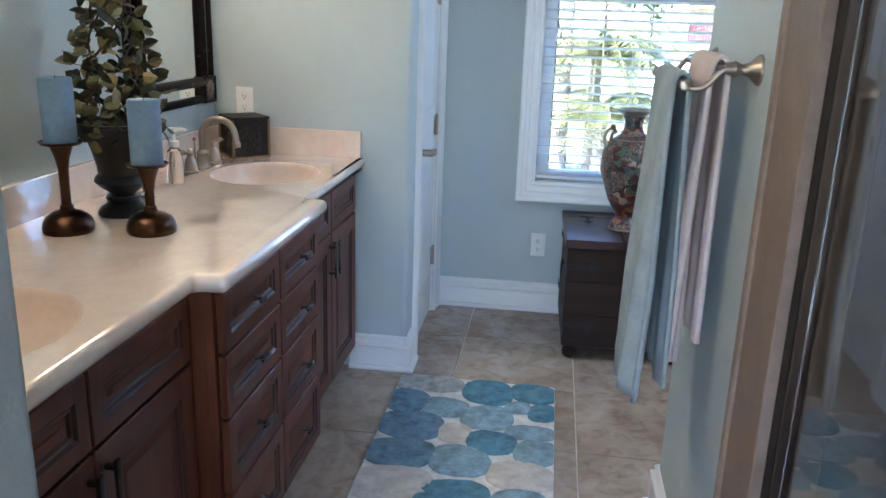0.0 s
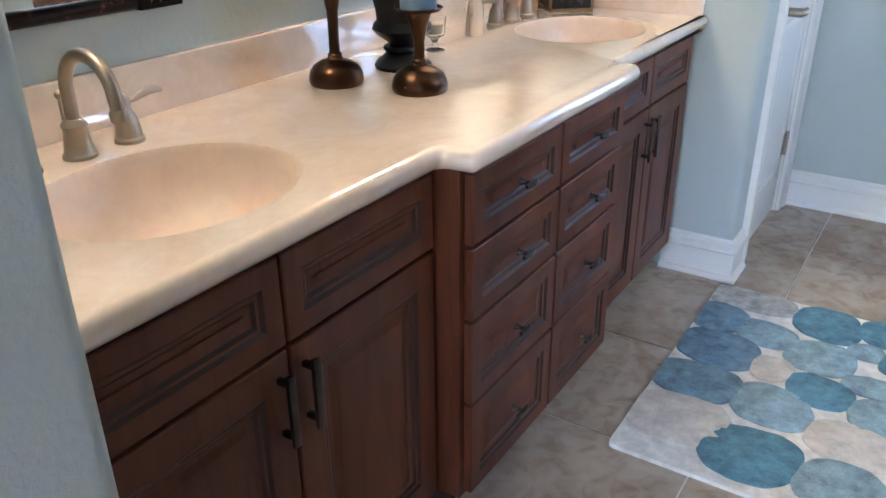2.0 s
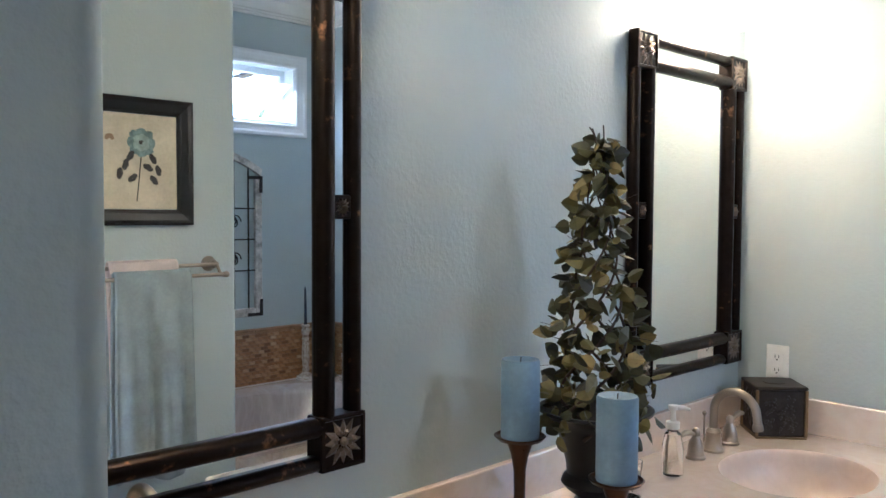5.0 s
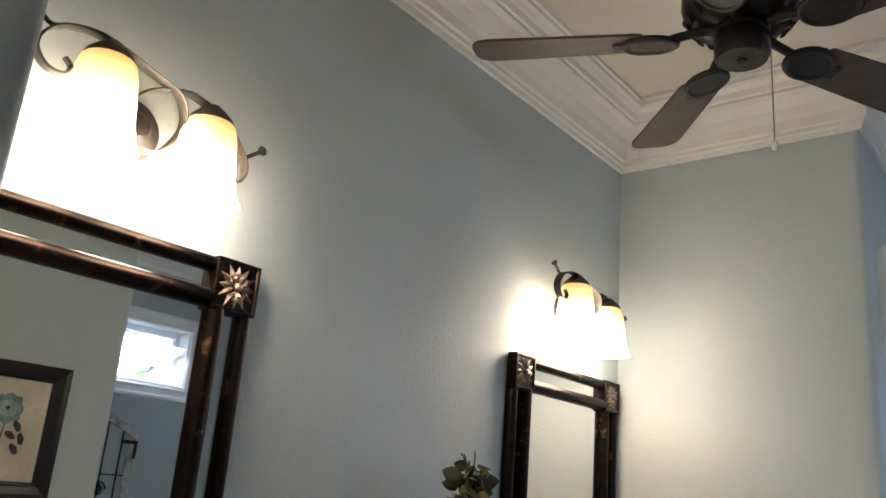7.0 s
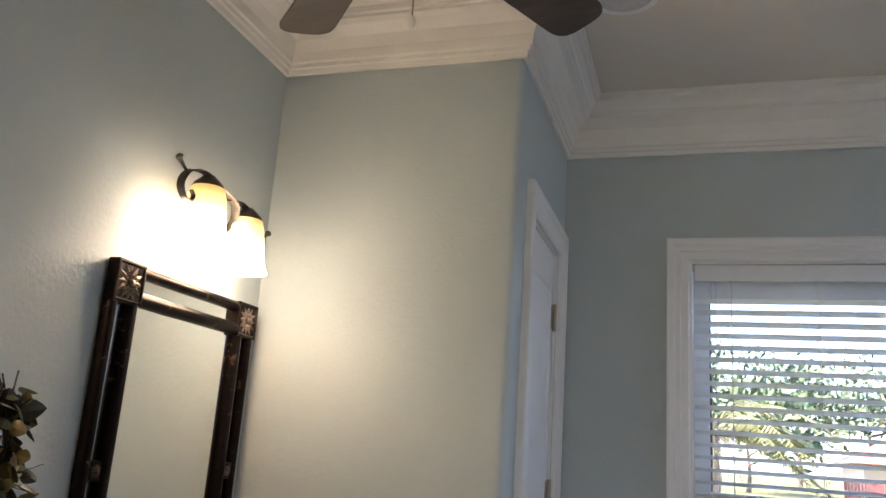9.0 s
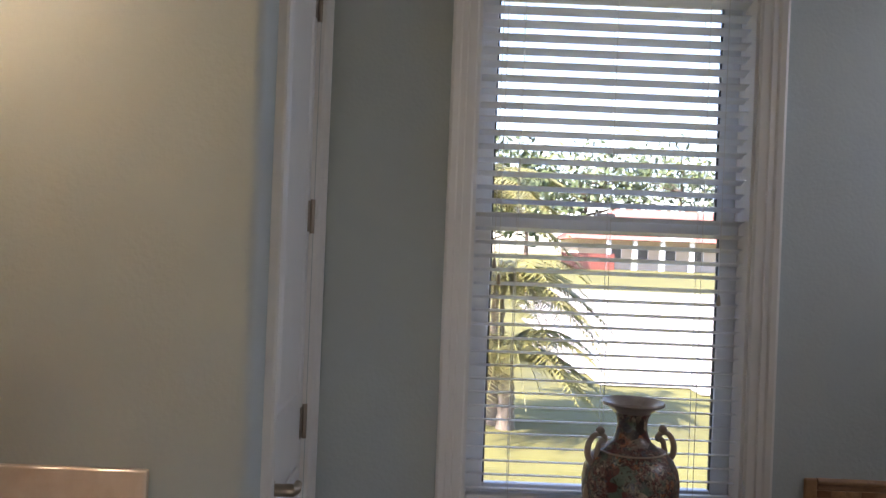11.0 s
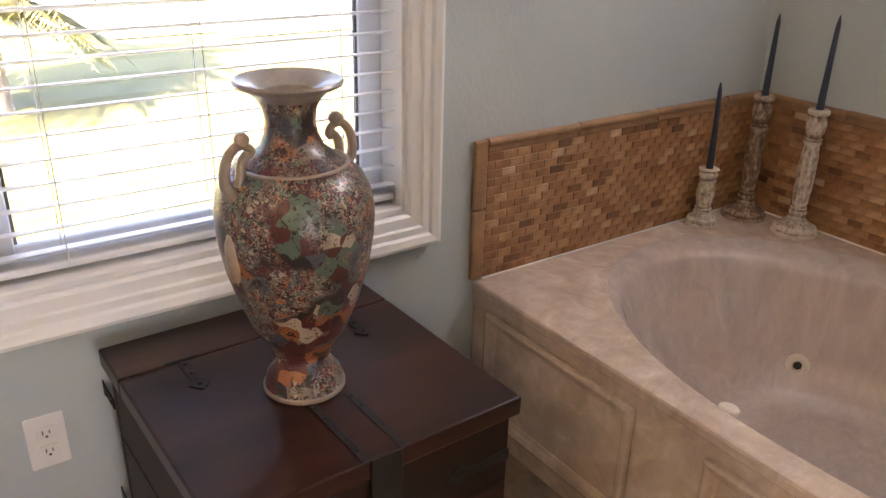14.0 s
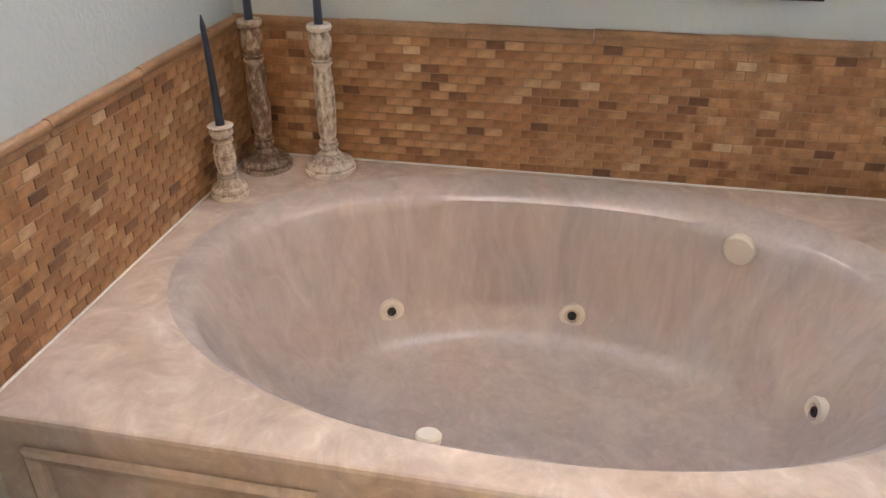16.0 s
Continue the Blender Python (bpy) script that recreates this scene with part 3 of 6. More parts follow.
for cx, cy in SINKS:
    r = ellipse_ring(bm, cx, cy - 2.2, 0.186, 0.217, 0.0)
    edges += [bm.edges.new((r[i], r[(i + 1) % SEG])) for i in range(SEG)]
    r2 = ellipse_ring(bm, cx, cy - 2.2, 0.186, 0.217, -0.046)
    under += [bm.edges.new((r2[i], r2[(i + 1) % SEG])) for i in range(SEG)]
bmesh.ops.triangle_fill(bm, use_beauty=True, edges=edges)
bmesh.ops.triangle_fill(bm, use_beauty=True, edges=under)
part("slab", bm, TOPSTONE, vanity_top, "", True)
for cx, cy in SINKS:
    bm = bmesh.new()
    prof = [(1.0, 0.0), (0.985, -0.003), (0.965, -0.012), (0.945, -0.028), (0.91, -0.05), (0.85, -0.075), (0.74, -0.10), (0.58, -0.120), (0.38, -0.132), (0.18, -0.138), (0.10, -0.142)]
    rr = [ellipse_ring(bm, cx, cy - 2.2, 0.186 * k, 0.217 * k, z) for k, z in prof]
    for a, b in zip(rr, rr[1:]):
        for i in range(SEG):
            bm.faces.new((a[i], a[(i + 1) % SEG], b[(i + 1) % SEG], b[i]))
    bm.faces.new(rr[-1])
    basin = part("basin", bm, BOWLSTONE, vanity_top, "", True)
    part("drain", bm_lathe([(0.021, 0.0), (0.022, 0.004), (0.016, 0.005), (0.014, 0.002), (0.001, 0.002)], 24, (cx, cy - 2.2, -0.1415)), NICKEL, basin, "brushed nickel drain", True)
part("backsplash", bm_box(0.001, 0.021, YN - 2.198, YE - 2.202, -0.0036, 0.105, 0.004, 3), TOPSTONE, vanity_top)
part("end_splash", bm_box(0.0215, 0.605, YE - 0.023 - 2.2, YE - 0.0022 - 2.2, -0.0036, 0.105, 0.004, 3), TOPSTONE, vanity_top)


def faucet(y):
    f = thing("faucet", (0.125, y, ZT), "brushed nickel widespread faucet with arched spout", "faucet", "faucets")
    base = [(0.029, 0), (0.029, 0.006), (0.025, 0.010), (0.022, 0.03), (0.020, 0.05), (0.022, 0.055), (0.020, 0.060), (0.014, 0.066)]
    part("spout_base", bm_lathe(base, 28), NICKEL, f, "", True)
    arc = [(0.0, 0, 0.06), (0.0, 0, 0.10)] + [(0.062 - 0.062 * math.cos(a), 0, 0.115 + 0.062 * math.sin(a)) for a in np.linspace(0.1, math.pi * 0.93, 14)] + [(0.127, 0, 0.098)]
    part("spout", bm_tube(curve_pts(arc, 3), 0.0115, 14), NICKEL, f, "", True)
    part("aerator", turn_bm(bm_lathe([(0.012, 0), (0.0145, 0.004), (0.0145, 0.016), (0.012, 0.020)], 18), pose(0.1285, 0, 0.080, 0, -8, 0)), NICKEL, f, "", True)
    part("lift_rod", bm_lathe([(0.0025, 0.0), (0.0025, 0.075), (0.006, 0.079), (0.0065, 0.085), (0.003, 0.089), (0.001, 0.090)], 12, (-0.028, 0, 0.02)), NICKEL, f, "", True)
    for s in (-1, 1):
        h = part("handle_base", bm_lathe([(0.027, 0), (0.027, 0.006), (0.023, 0.010), (0.021, 0.028), (0.018, 0.046), (0.012, 0.056), (0.010, 0.062), (0.012, 0.066), (0.010, 0.078), (0.005, 0.084), (0.001, 0.085)], 26, (0, s * 0.10, 0)), NICKEL, f, "", True)
        path = curve_pts([(0.0, s * 0.10, 0.070), (0.0, s * 0.118, 0.071), (0.0, s * 0.140, 0.078), (0.0, s * 0.160, 0.080), (0.0, s * 0.182, 0.076)], 5)
        part("lever", bm_tube(path, [0.007, 0.006, 0.0055, 0.005, 0.0048] + [0.005 + 0.0035 * math.sin(math.pi * k / (len(path) - 6)) for k in range(len(path) - 5)], 10), NICKEL, h, "", True)
    return f


faucet(1.452)
faucet(2.967)

# ---- mirrors over the basins ----
def rosette(r):
    """A sunflower: a boss and two rings of petals, facing +x."""
    bm = turn_bm(bm_lathe([(0.20 * r, 0), (0.19 * r, 0.007), (0.12 * r, 0.011), (0.001, 0.0125)], 16), pose(0, 0, 0, 0, 90, 0))
    for ring, count, l0, l1, w, x in ((0, 12, 0.2, 0.98, 0.17, 0.0055), (1, 8, 0.2, 0.62, 0.14, 0.008)):
        for i in range(count):
            a = 2 * math.pi * (i + 0.5 * ring) / count
            d, s = Vector((0, math.cos(a), math.sin(a))), Vector((0, -math.sin(a), math.cos(a)))
            k = 1.12 if ring == 0 and i % 3 else 1.0
            tip, mid, root = d * l1 * r * k, d * (l0 + l1) / 2 * r, d * l0 * r
            up = Vector((x, 0, 0))
            v = [bm.verts.new(p) for p in (root, mid + s * w * r, tip, mid - s * w * r, mid + up)]
            for a0, b0 in ((0, 1), (1, 2), (2, 3), (3, 0)):
                bm.faces.new((v[a0], v[b0], v[4]))
    return bm


def wall_mirror(y, zc=1.575):
    W, HH, B = 0.628, 0.95, 0.098
    m = thing("wall_mirror", (0.002, y, zc), "wall mirror in a double-rail bronze frame with rosette corners", "mirror", "mirrors over the basins")
    w, h = W / 2, HH / 2
    part("backing", bm_box(0, 0.006, -w + 0.004, w - 0.004, -h + 0.004, h - 0.004), BLACK, m)
    part("mirror_glass", bm_box(0.0065, 0.0105, -w + B - 0.002, w - B + 0.002, -h + B - 0.002, h - B + 0.002), MIRROR, m, "clear mirror glass")
    for sy in (-1, 1):
        part("mirror_strip", bm_box(0.0065, 0.0100, *sorted((sy * (w - 0.028), sy * (w - 0.062))), -h + B, h - B), MIRROR, m)
        part("mirror_strip", bm_box(0.0065, 0.0100, -w + B, w - B, *sorted((sy * (h - 0.028), sy * (h - 0.062)))), MIRROR, m)
        for off, r in ((0.014, 0.0145), (0.079, 0.018)):
            bm = bm_tube([(0.010, sy * (w - off), -h + B - 0.005), (0.010, sy * (w - off), h - B + 0.005)], r, 14)
            part("rail", turn_bm(bm, Matrix.Diagonal((1.25, 1, 1, 1))), FRAMEMAT, m, "", True)
            bm = bm_tube([(0.010, -w + B - 0.005, sy * (h - off)), (0.010, w - B + 0.005, sy * (h - off))], r, 14)
            part("rail", turn_bm(bm, Matrix.Diagonal((1.25, 1, 1, 1))), FRAMEMAT, m, "", True)
        blk = part("side_block", bm_box(0.007, 0.024, *sorted((sy * (w - 0.026), sy * (w - 0.066))), -0.022, 0.022, 0.003, 2), FRAMEMAT, m)
        part("boss", turn_bm(rosette(0.016), pose(0.024, sy * (w - 0.046), 0)), ROSETTE, blk)
        for sz in (-1, 1):
            bm = bm_box(0.002, 0.034, -0.05, 0.05, -0.05, 0.05, 0.003, 2)
            f = max((f for f in bm.faces if f.normal.x > 0.9), key=lambda f: f.calc_area())
            bmesh.ops.inset_region(bm, faces=[f], thickness=0.006, depth=0)
            bmesh.ops.inset_region(bm, faces=[f], thickness=0.003, depth=-0.004)
            c = part("corner_block", bm, FRAMEMAT, m)
            c.location = (0, sy * (w - 0.049), sz * (h - 0.049))
            part("rosette", turn_bm(rosette(0.0425), pose(0.030, 0, 0)), ROSETTE, c, "antiqued silver sunflower rosette")
    return m


wall_mirror(1.472)
wall_mirror(3.008)

# ---- sconces ----
SHADE, n_, l_, p_ = material("amber_alabaster_shade")
tc = n_.new("ShaderNodeTexCoord")
sp = n_.new("ShaderNodeSeparateXYZ")
l_.new(tc.outputs["Object"], sp.inputs[0])
mr = n_.new("ShaderNodeMapRange")
mr.inputs["From Min"].default_value, mr.inputs["From Max"].default_value = -0.15, 0.0
l_.new(sp.outputs[2], mr.inputs["Value"])
cr = ramp_node(n_, l_, mr.outputs[0], [(0.0, (1.0, 0.80, 0.52)), (0.40, (1.0, 0.76, 0.42)), (0.62, (1.0, 0.60, 0.18)), (1.0, (0.85, 0.36, 0.05))])
l_.new(cr.outputs[0], p_.inputs["Emission Color"])
st_ = ramp_node(n_, l_, mr.outputs[0], [(0.0, (1, 1, 1)), (0.40, (0.7, 0.7, 0.7)), (0.60, (0.075, 0.075, 0.075)), (1.0, (0.02, 0.02, 0.02))])
mu = n_.new("ShaderNodeMath")
mu.operation, mu.inputs[1].default_value = "MULTIPLY", 6.0
l_.new(st_.outputs[0], mu.inputs[0])
l_.new(mu.outputs[0], p_.inputs["Emission Strength"])
p_.inputs["Base Color"].default_value, p_.inputs["Roughness"].default_value = (0.75, 0.6, 0.4, 1), 0.3
SCIRON = plain("bronze_scroll", (0.10, 0.088, 0.078), 0.4, 0.6, var=0.3, scale=30, bump=0.2)


def bm_ribbon(points, width, thick):
    """A flat iron strap on edge: wide across x, thin in the plane of its curve; width may be one number for each point."""
    bm = bmesh.new()
    pts = [Vector(p) for p in points]
    wide = width if isinstance(width, (list, tuple)) else [width] * len(pts)
    rings = []
    for i, p in enumerate(pts):
        d = pts[min(i + 1, len(pts) - 1)] - pts[max(i - 1, 0)]
        nrm = Vector((0, -d.z, d.y)).normalized()
        u, v = Vector((wide[i] / 2, 0, 0)), nrm * thick / 2
        rings.append([bm.verts.new(q) for q in (p - u - v * 0.5, p - u * 0.8 + v, p + u * 0.8 + v, p + u - v * 0.5, p + u * 0.8 - v, p - u * 0.8 - v)])
    for a, b in zip(rings, rings[1:]):
        for k in range(6):
            bm.faces.new((a[k], a[(k + 1) % 6], b[(k + 1) % 6], b[k]))
    bm.faces.new(rings[0][::-1])
    bm.faces.new(rings[-1])
    return bm


def sconce(y):
    """One long strap curls, arches over the first shade, loops round the backplate, arches over the second and curls again."""
    s = thing("wall_sconce", (0, y, 2.20), "lit two-light scrolled bronze sconce with amber glass shades", "wall lamp", "sconces over the mirrors")
    plate = turn_bm(bm_lathe([(0.056, 0.0), (0.056, 0.008), (0.049, 0.016), (0.036, 0.020), (0.026, 0.030), (0.018, 0.042), (0.001, 0.044)], 32), pose(0.001, 0.008, 0.026, 0, 90, 0))
    part("backplate", plate, SCIRON, s, "", True)
    X, B = 0.108, 0.062
    strap = [(X, -0.168, 0.050), (X, -0.156, 0.038), (X, -0.168, 0.022), (X, -0.194, 0.024), (X, -0.212, 0.046), (X, -0.207, 0.072), (X, -0.182, 0.096), (X, -0.135, 0.110), (X, -0.090, 0.107), (X, -0.030, 0.092), (X, 0.030, 0.074), (B + 0.03, 0.056, 0.034),
             (B, 0.044, -0.008), (B, 0.010, -0.026), (B, -0.026, -0.006), (B, -0.036, 0.038), (B + 0.02, -0.012, 0.072), (X, 0.036, 0.084), (X, 0.072, 0.084), (X, 0.107, 0.072), (X, 0.150, 0.045), (X, 0.178, 0.012), (X, 0.183, -0.014), (X, 0.170, -0.034), (X, 0.152, -0.028), (X, 0.150, -0.010), (X, 0.162, -0.006)]
    pts = curve_pts(strap, 6)
    n = len(pts)
    part("arm", bm_ribbon(pts, [0.012 + 0.014 * min(1.0, i / 30, (n - 1 - i) / 30) for i in range(n)], 0.0045), SCIRON, s, "scrolled bronze strap", True)
    for tip in ([(X, -0.184, 0.095), (X, -0.200, 0.092), (X, -0.218, 0.104), (X, -0.235, 0.117)], [(X, 0.170, 0.022), (X, 0.182, 0.020), (X, 0.202, 0.034), (X, 0.221, 0.049)]):
        tp = curve_pts(tip, 6)
        part("arm_tip", bm_tube(tp, [0.004] * (len(tp) - 4) + [0.0045, 0.0085, 0.0095, 0.006], 10), SCIRON, s, "", True)
    for k, zt_ in ((-1, 0.082), (1, 0.056)):
        part("shade_cap", bm_lathe([(0.001, 0.032), (0.012, 0.029), (0.024, 0.018), (0.038, 0.004), (0.041, -0.004), (0.039, -0.006)], 28, (X, k * 0.100, zt_)), SCIRON, s, "", True)
        bm = bmesh.new()
        prof = [(0.036, 0.0), (0.043, -0.008), (0.049, -0.03), (0.053, -0.065), (0.056, -0.10), (0.062, -0.130), (0.071, -0.150), (0.068, -0.150), (0.059, -0.129), (0.053, -0.10), (0.050, -0.065), (0.046, -0.03), (0.040, -0.008), (0.030, -0.003)]
        bm_lathe(prof, 32, (0, 0, 0), bm)
        sh = part("shade", bm, SHADE, s, "glowing amber alabaster glass shade", True)
        sh.location = (X, k * 0.100, zt_)
    return s


sconce(1.474)
sconce(2.982)

# ---- ceiling fan and speaker ----
fan = thing("ceiling_fan", (0.786, 2.334, H), "dark bronze ceiling fan with five wood blades, at rest", "ceiling fan")
FANMETAL = plain("fan_black_bronze", (0.018, 0.014, 0.012), 0.38, 0.5, var=0.25, scale=20)
BLADEW = wood("fan_blade_oak", (0.035, 0.022, 0.015), (0.085, 0.058, 0.040), 0, 0.5, 0.05, 6)
part("canopy", bm_lathe([(0.07, -0.001), (0.072, -0.02), (0.055, -0.06), (0.025, -0.075), (0.014, -0.08)], 32), FANMETAL, fan, "", True)
part("downrod", bm_lathe([(0.013, -0.06), (0.013, -0.25)], 16), FANMETAL, fan, "", True)
part("motor_housing", bm_lathe([(0.02, -0.235), (0.06, -0.245), (0.105, -0.262), (0.118, -0.29), (0.120, -0.36), (0.112, -0.392), (0.085, -0.41), (0.06, -0.418)], 40), FANMETAL, fan, "", True)
for i in range(20):
    a = 2 * math.pi * i / 20
    v = bm_box(-0.003, 0.003, -0.007, 0.007, -0.014, 0.014, 0.001, 1)
    part("vent", turn_bm(v, pose(0.108 * math.cos(a), 0.108 * math.sin(a), -0.397, 0, 35, math.degrees(a))), FANMETAL, fan)
part("switch_housing", bm_lathe([(0.058, -0.4), (0.058, -0.425), (0.052, -0.43), (0.055, -0.437), (0.055, -0.478), (0.05, -0.488), (0.012, -0.489), (0.011, -0.494), (0.001, -0.495)], 32), FANMETAL, fan, "", True)
for k in range(5):
    a = 61.0 + 72 * k
    m4 = pose(0, 0, -0.437, 0, 0, a)
    outl = rounded([(0.20, -0.052), (0.565, -0.068), (0.565, 0.068), (0.20, 0.052)], [0.012, 0.05, 0.05, 0.012], 6)
    bm = bm_prism([(p.x, p.y) for p in outl], -0.003, 0.003)
    turn_bm(bm, m4 @ pose(0, 0, 0, -12, 0, 0))
    b = part("blade", bm, BLADEW, fan, "dark oak blade")
    bm = bm_tube([(0.055, 0, 0.022), (0.10, 0, 0.014), (0.14, 0, 0.004)], [0.012, 0.010, 0.010], 10)
    loop = [(0.185 + 0.055 * math.cos(t), 0.042 * math.sin(t), -0.006) for t in np.linspace(0, 2 * math.pi, 25)]
    bm_tube(loop, 0.008, 8, bm, False)
    bm_prism([(0.185 + 0.05 * math.cos(t), 0.037 * math.sin(t)) for t in np.linspace(0, 2 * math.pi, 25)[:-1]], -0.010, -0.004, bm)
    bm_box(0.225, 0.262, -0.02, 0.02, -0.011, -0.0055, 0.002, 1, bm)
    part("blade_bracket", turn_bm(bm, m4 @ pose(0, 0, 0, -12, 0, 0)), IRON, b, "", True)
chain = part("pull_chain", bm_tube([(0.055, -0.02, -0.455), (0.062, -0.022, -0.47), (0.064, -0.022, -0.49), (0.064, -0.022, -0.69)], 0.0016, 6), NICKEL, fan, "", True)
part("chain_knob", bm_lathe([(0.002, 0.01), (0.006, 0.004), (0.007, -0.004), (0.003, -0.012)], 12, (0.064, -0.022, -0.70)), PLASTIC, chain, "", True)

speaker = thing("ceiling_speaker", (1.088, 3.43, H), "round white flush ceiling speaker", "speaker")
part("rim", bm_sweep([(0.103 * math.cos(2 * math.pi * i / 48), 0.103 * math.sin(2 * math.pi * i / 48)) for i in range(48)], [(-0.015, -0.0005), (-0.015, -0.005), (-0.006, -0.008), (0.003, -0.006), (0.005, -0.0005)], True), WHITE, speaker)
part("grille", bm_prism([(0.0985 * math.cos(2 * math.pi * i / 48), 0.0985 * math.sin(2 * math.pi * i / 48)) for i in range(48)], -0.0045, -0.001), plain("speaker_mesh", (0.52, 0.53, 0.54), 0.6, var=0.1, scale=60, bump=0.6, bump_scale=600), speaker, "grey perforated grille")

# ---- things on the vanity ----
def candle_holder(x, y, stem, hgt):
    h = thing("candle_holder", (x, y, ZT), "turned antique bronze pillar candle holder on the vanity", "candle holder", "candle holders")
    s = stem
    part("base", bm_lathe([(0.057, 0.0), (0.060, 0.004), (0.061, 0.014), (0.058, 0.028), (0.050, 0.041), (0.034, 0.051), (0.018, 0.056), (0.015, 0.062)], 36), COPPER, h, "", True)
    part("stem", bm_lathe([(0.0135, 0.058), (0.016, 0.062), (0.016, 0.066), (0.012, 0.070), (0.0115, 0.11), (0.0125, s - 0.065), (0.018, s - 0.035), (0.026, s - 0.012), (0.027, s - 0.008)], 28), COPPER, h, "", True)
    part("dish", bm_lathe([(0.024, s - 0.0082), (0.046, s - 0.004), (0.052, s + 0.003), (0.049, s + 0.004), (0.044, s + 0.0), (0.001, s)], 36), COPPER, h, "", True)
    c = thing("pillar_candle", (x, y, ZT + s + 0.0005), "dusty blue pillar candle on a bronze holder", "candle", "pillar candles")
    part("wax", bm_lathe([(0.0375, 0), (0.0385, 0.003), (0.0385, hgt - 0.004), (0.036, hgt), (0.030, hgt - 0.001), (0.02, hgt - 0.005), (0.001, hgt - 0.006)], 36), WAX, c, "", True)
    part("wick", bm_tube([(0, 0, hgt - 0.006), (0.001, 0, hgt + 0.004)], 0.001, 6), DARKHOLE, c)


candle_holder(0.172, 2.068, 0.222, 0.155)
candle_holder(0.368, 2.112, 0.172, 0.158)

urn = thing("urn", (0.205, 2.278, ZT), "black footed classical urn planter on the vanity", "planter")
URNM = plain("black_resin", (0.012, 0.012, 0.013), 0.36, var=0.3, scale=15, bump=0.1, bump_scale=50, spec=0.35)
part("foot", bm_lathe([(0.066, 0), (0.068, 0.008), (0.060, 0.020), (0.046, 0.030), (0.040, 0.036), (0.046, 0.045), (0.044, 0.052)], 40, flute=0.02, flutes=20), URNM, urn, "", True)
part("bowl", bm_lathe([(0.030, 0.050), (0.034, 0.060), (0.062, 0.080), (0.072, 0.092), (0.068, 0.104), (0.060, 0.112), (0.062, 0.135), (0.072, 0.175), (0.086, 0.215), (0.108, 0.238), (0.122, 0.246), (0.123, 0.252), (0.116, 0.252), (0.10, 0.243), (0.078, 0.21), (0.05, 0.20), (0.001, 0.20)], 44), URNM, urn, "", True)

topiary = thing("topiary_plant", (0.205, 2.278, ZT + 0.2), "artificial green ivy topiary cone in a black urn", "plant")
rng = random.Random(7)
LEAFM, n_, l_, p_ = material("ivy_leaf")
geo = n_.new("ShaderNodeNewGeometry")
lc = ramp_node(n_, l_, geo.outputs["Random Per Island"], [(0.0, (0.020, 0.020, 0.007)), (0.5, (0.055, 0.056, 0.016)), (0.82, (0.12, 0.105, 0.032)), (1.0, (0.24, 0.18, 0.065))])
fn = noise_node(n_, l_, 40, 3)
l_.new(mix_node(n_, l_, 0.5, lc.outputs[0], fn.outputs[0], "OVERLAY"), p_.inputs["Base Color"])
p_.inputs["Roughness"].default_value = 0.55
VINE = plain("vine_stem", (0.05, 0.03, 0.02), 0.7, var=0.3, scale=30)


def leaf(bm, pos, way, normal, size):
    """A five-pointed folded ivy leaf."""
    way = way.normalized()
    side = way.cross(normal).normalized()
    nrm = side.cross(way)
    shape = [(0, 0), (0.36, 0.06), (0.50, 0.36), (0.42, 0.62), (0.20, 0.90), (0, 1.05)]
    mid = [bm.verts.new(pos + way * y * size + nrm * 0.05 * size * math.sin(y * 3)) for y in (0, 0.35, 0.7, 1.05)]
    for s in (-1, 1):
        v = [bm.verts.new(pos + side * s * x * size + way * y * size - nrm * (0.22 * x * size)) for x, y in shape[1:5]]
        bm.faces.new((mid[0], v[0], v[1], mid[1]) if s > 0 else (mid[1], v[1], v[0], mid[0]))
        bm.faces.new((mid[1], v[1], v[2], mid[2]) if s > 0 else (mid[2], v[2], v[1], mid[1]))
        bm.faces.new((mid[2], v[2], v[3], mid[3]) if s > 0 else (mid[3], v[3], v[2], mid[2]))


for k in range(5):
    stems = bmesh.new()
    a0 = k * 1.26
    pts = [(0.085 * (1 - z) ** 0.8 * math.cos(a0 + z * 9), 0.085 * (1 - z) ** 0.8 * math.sin(a0 + z * 9), z * 0.62) for z in np.linspace(0, 1, 26)]
    bm_tube(pts, [0.004 - 0.0025 * z for z in np.linspace(0, 1, 26)], 6, stems)
    part("stem", stems, VINE, topiary, "twisted brown vine stem")
for k in range(9):
    stems = bmesh.new()
    a = rng.uniform(0, 6.28)
    z0 = rng.uniform(0.52, 0.62)
    pts = curve_pts([(0.01 * math.cos(a), 0.01 * math.sin(a), z0), (0.012 * math.cos(a + 1), 0.012 * math.sin(a + 1), z0 + 0.03), (0.022 * math.cos(a + 1.5), 0.022 * math.sin(a + 1.5), z0 + rng.uniform(0.04, 0.065))], 4)
    bm_tube(pts, 0.0016, 5, stems)
    part("twig", stems, VINE, topiary)
leaves = bmesh.new()
for k in range(430):
    z = rng.random() ** 1.45 * 0.60
    rad = (0.104 * (1 - z / 0.66) ** 0.95 + 0.010) * rng.uniform(0.55, 1.22)
    a = rng.uniform(0, 6.283)
    pos = Vector((rad * math.cos(a), rad * math.sin(a), z + 0.02 + rng.uniform(-0.02, 0.02)))
    outw = Vector((math.cos(a), math.sin(a), 0.25))
    tw = Vector((-math.sin(a) * rng.uniform(-1.5, 1.5), math.cos(a) * rng.uniform(-1.5, 1.5), rng.uniform(-1.1, 0.5))) + outw * rng.uniform(0.0, 1.2)
    leaf(leaves, pos, tw, outw + Vector((rng.uniform(-1.1, 1.1), rng.uniform(-1.1, 1.1), rng.uniform(-0.9, 0.9))), rng.uniform(0.024, 0.043))
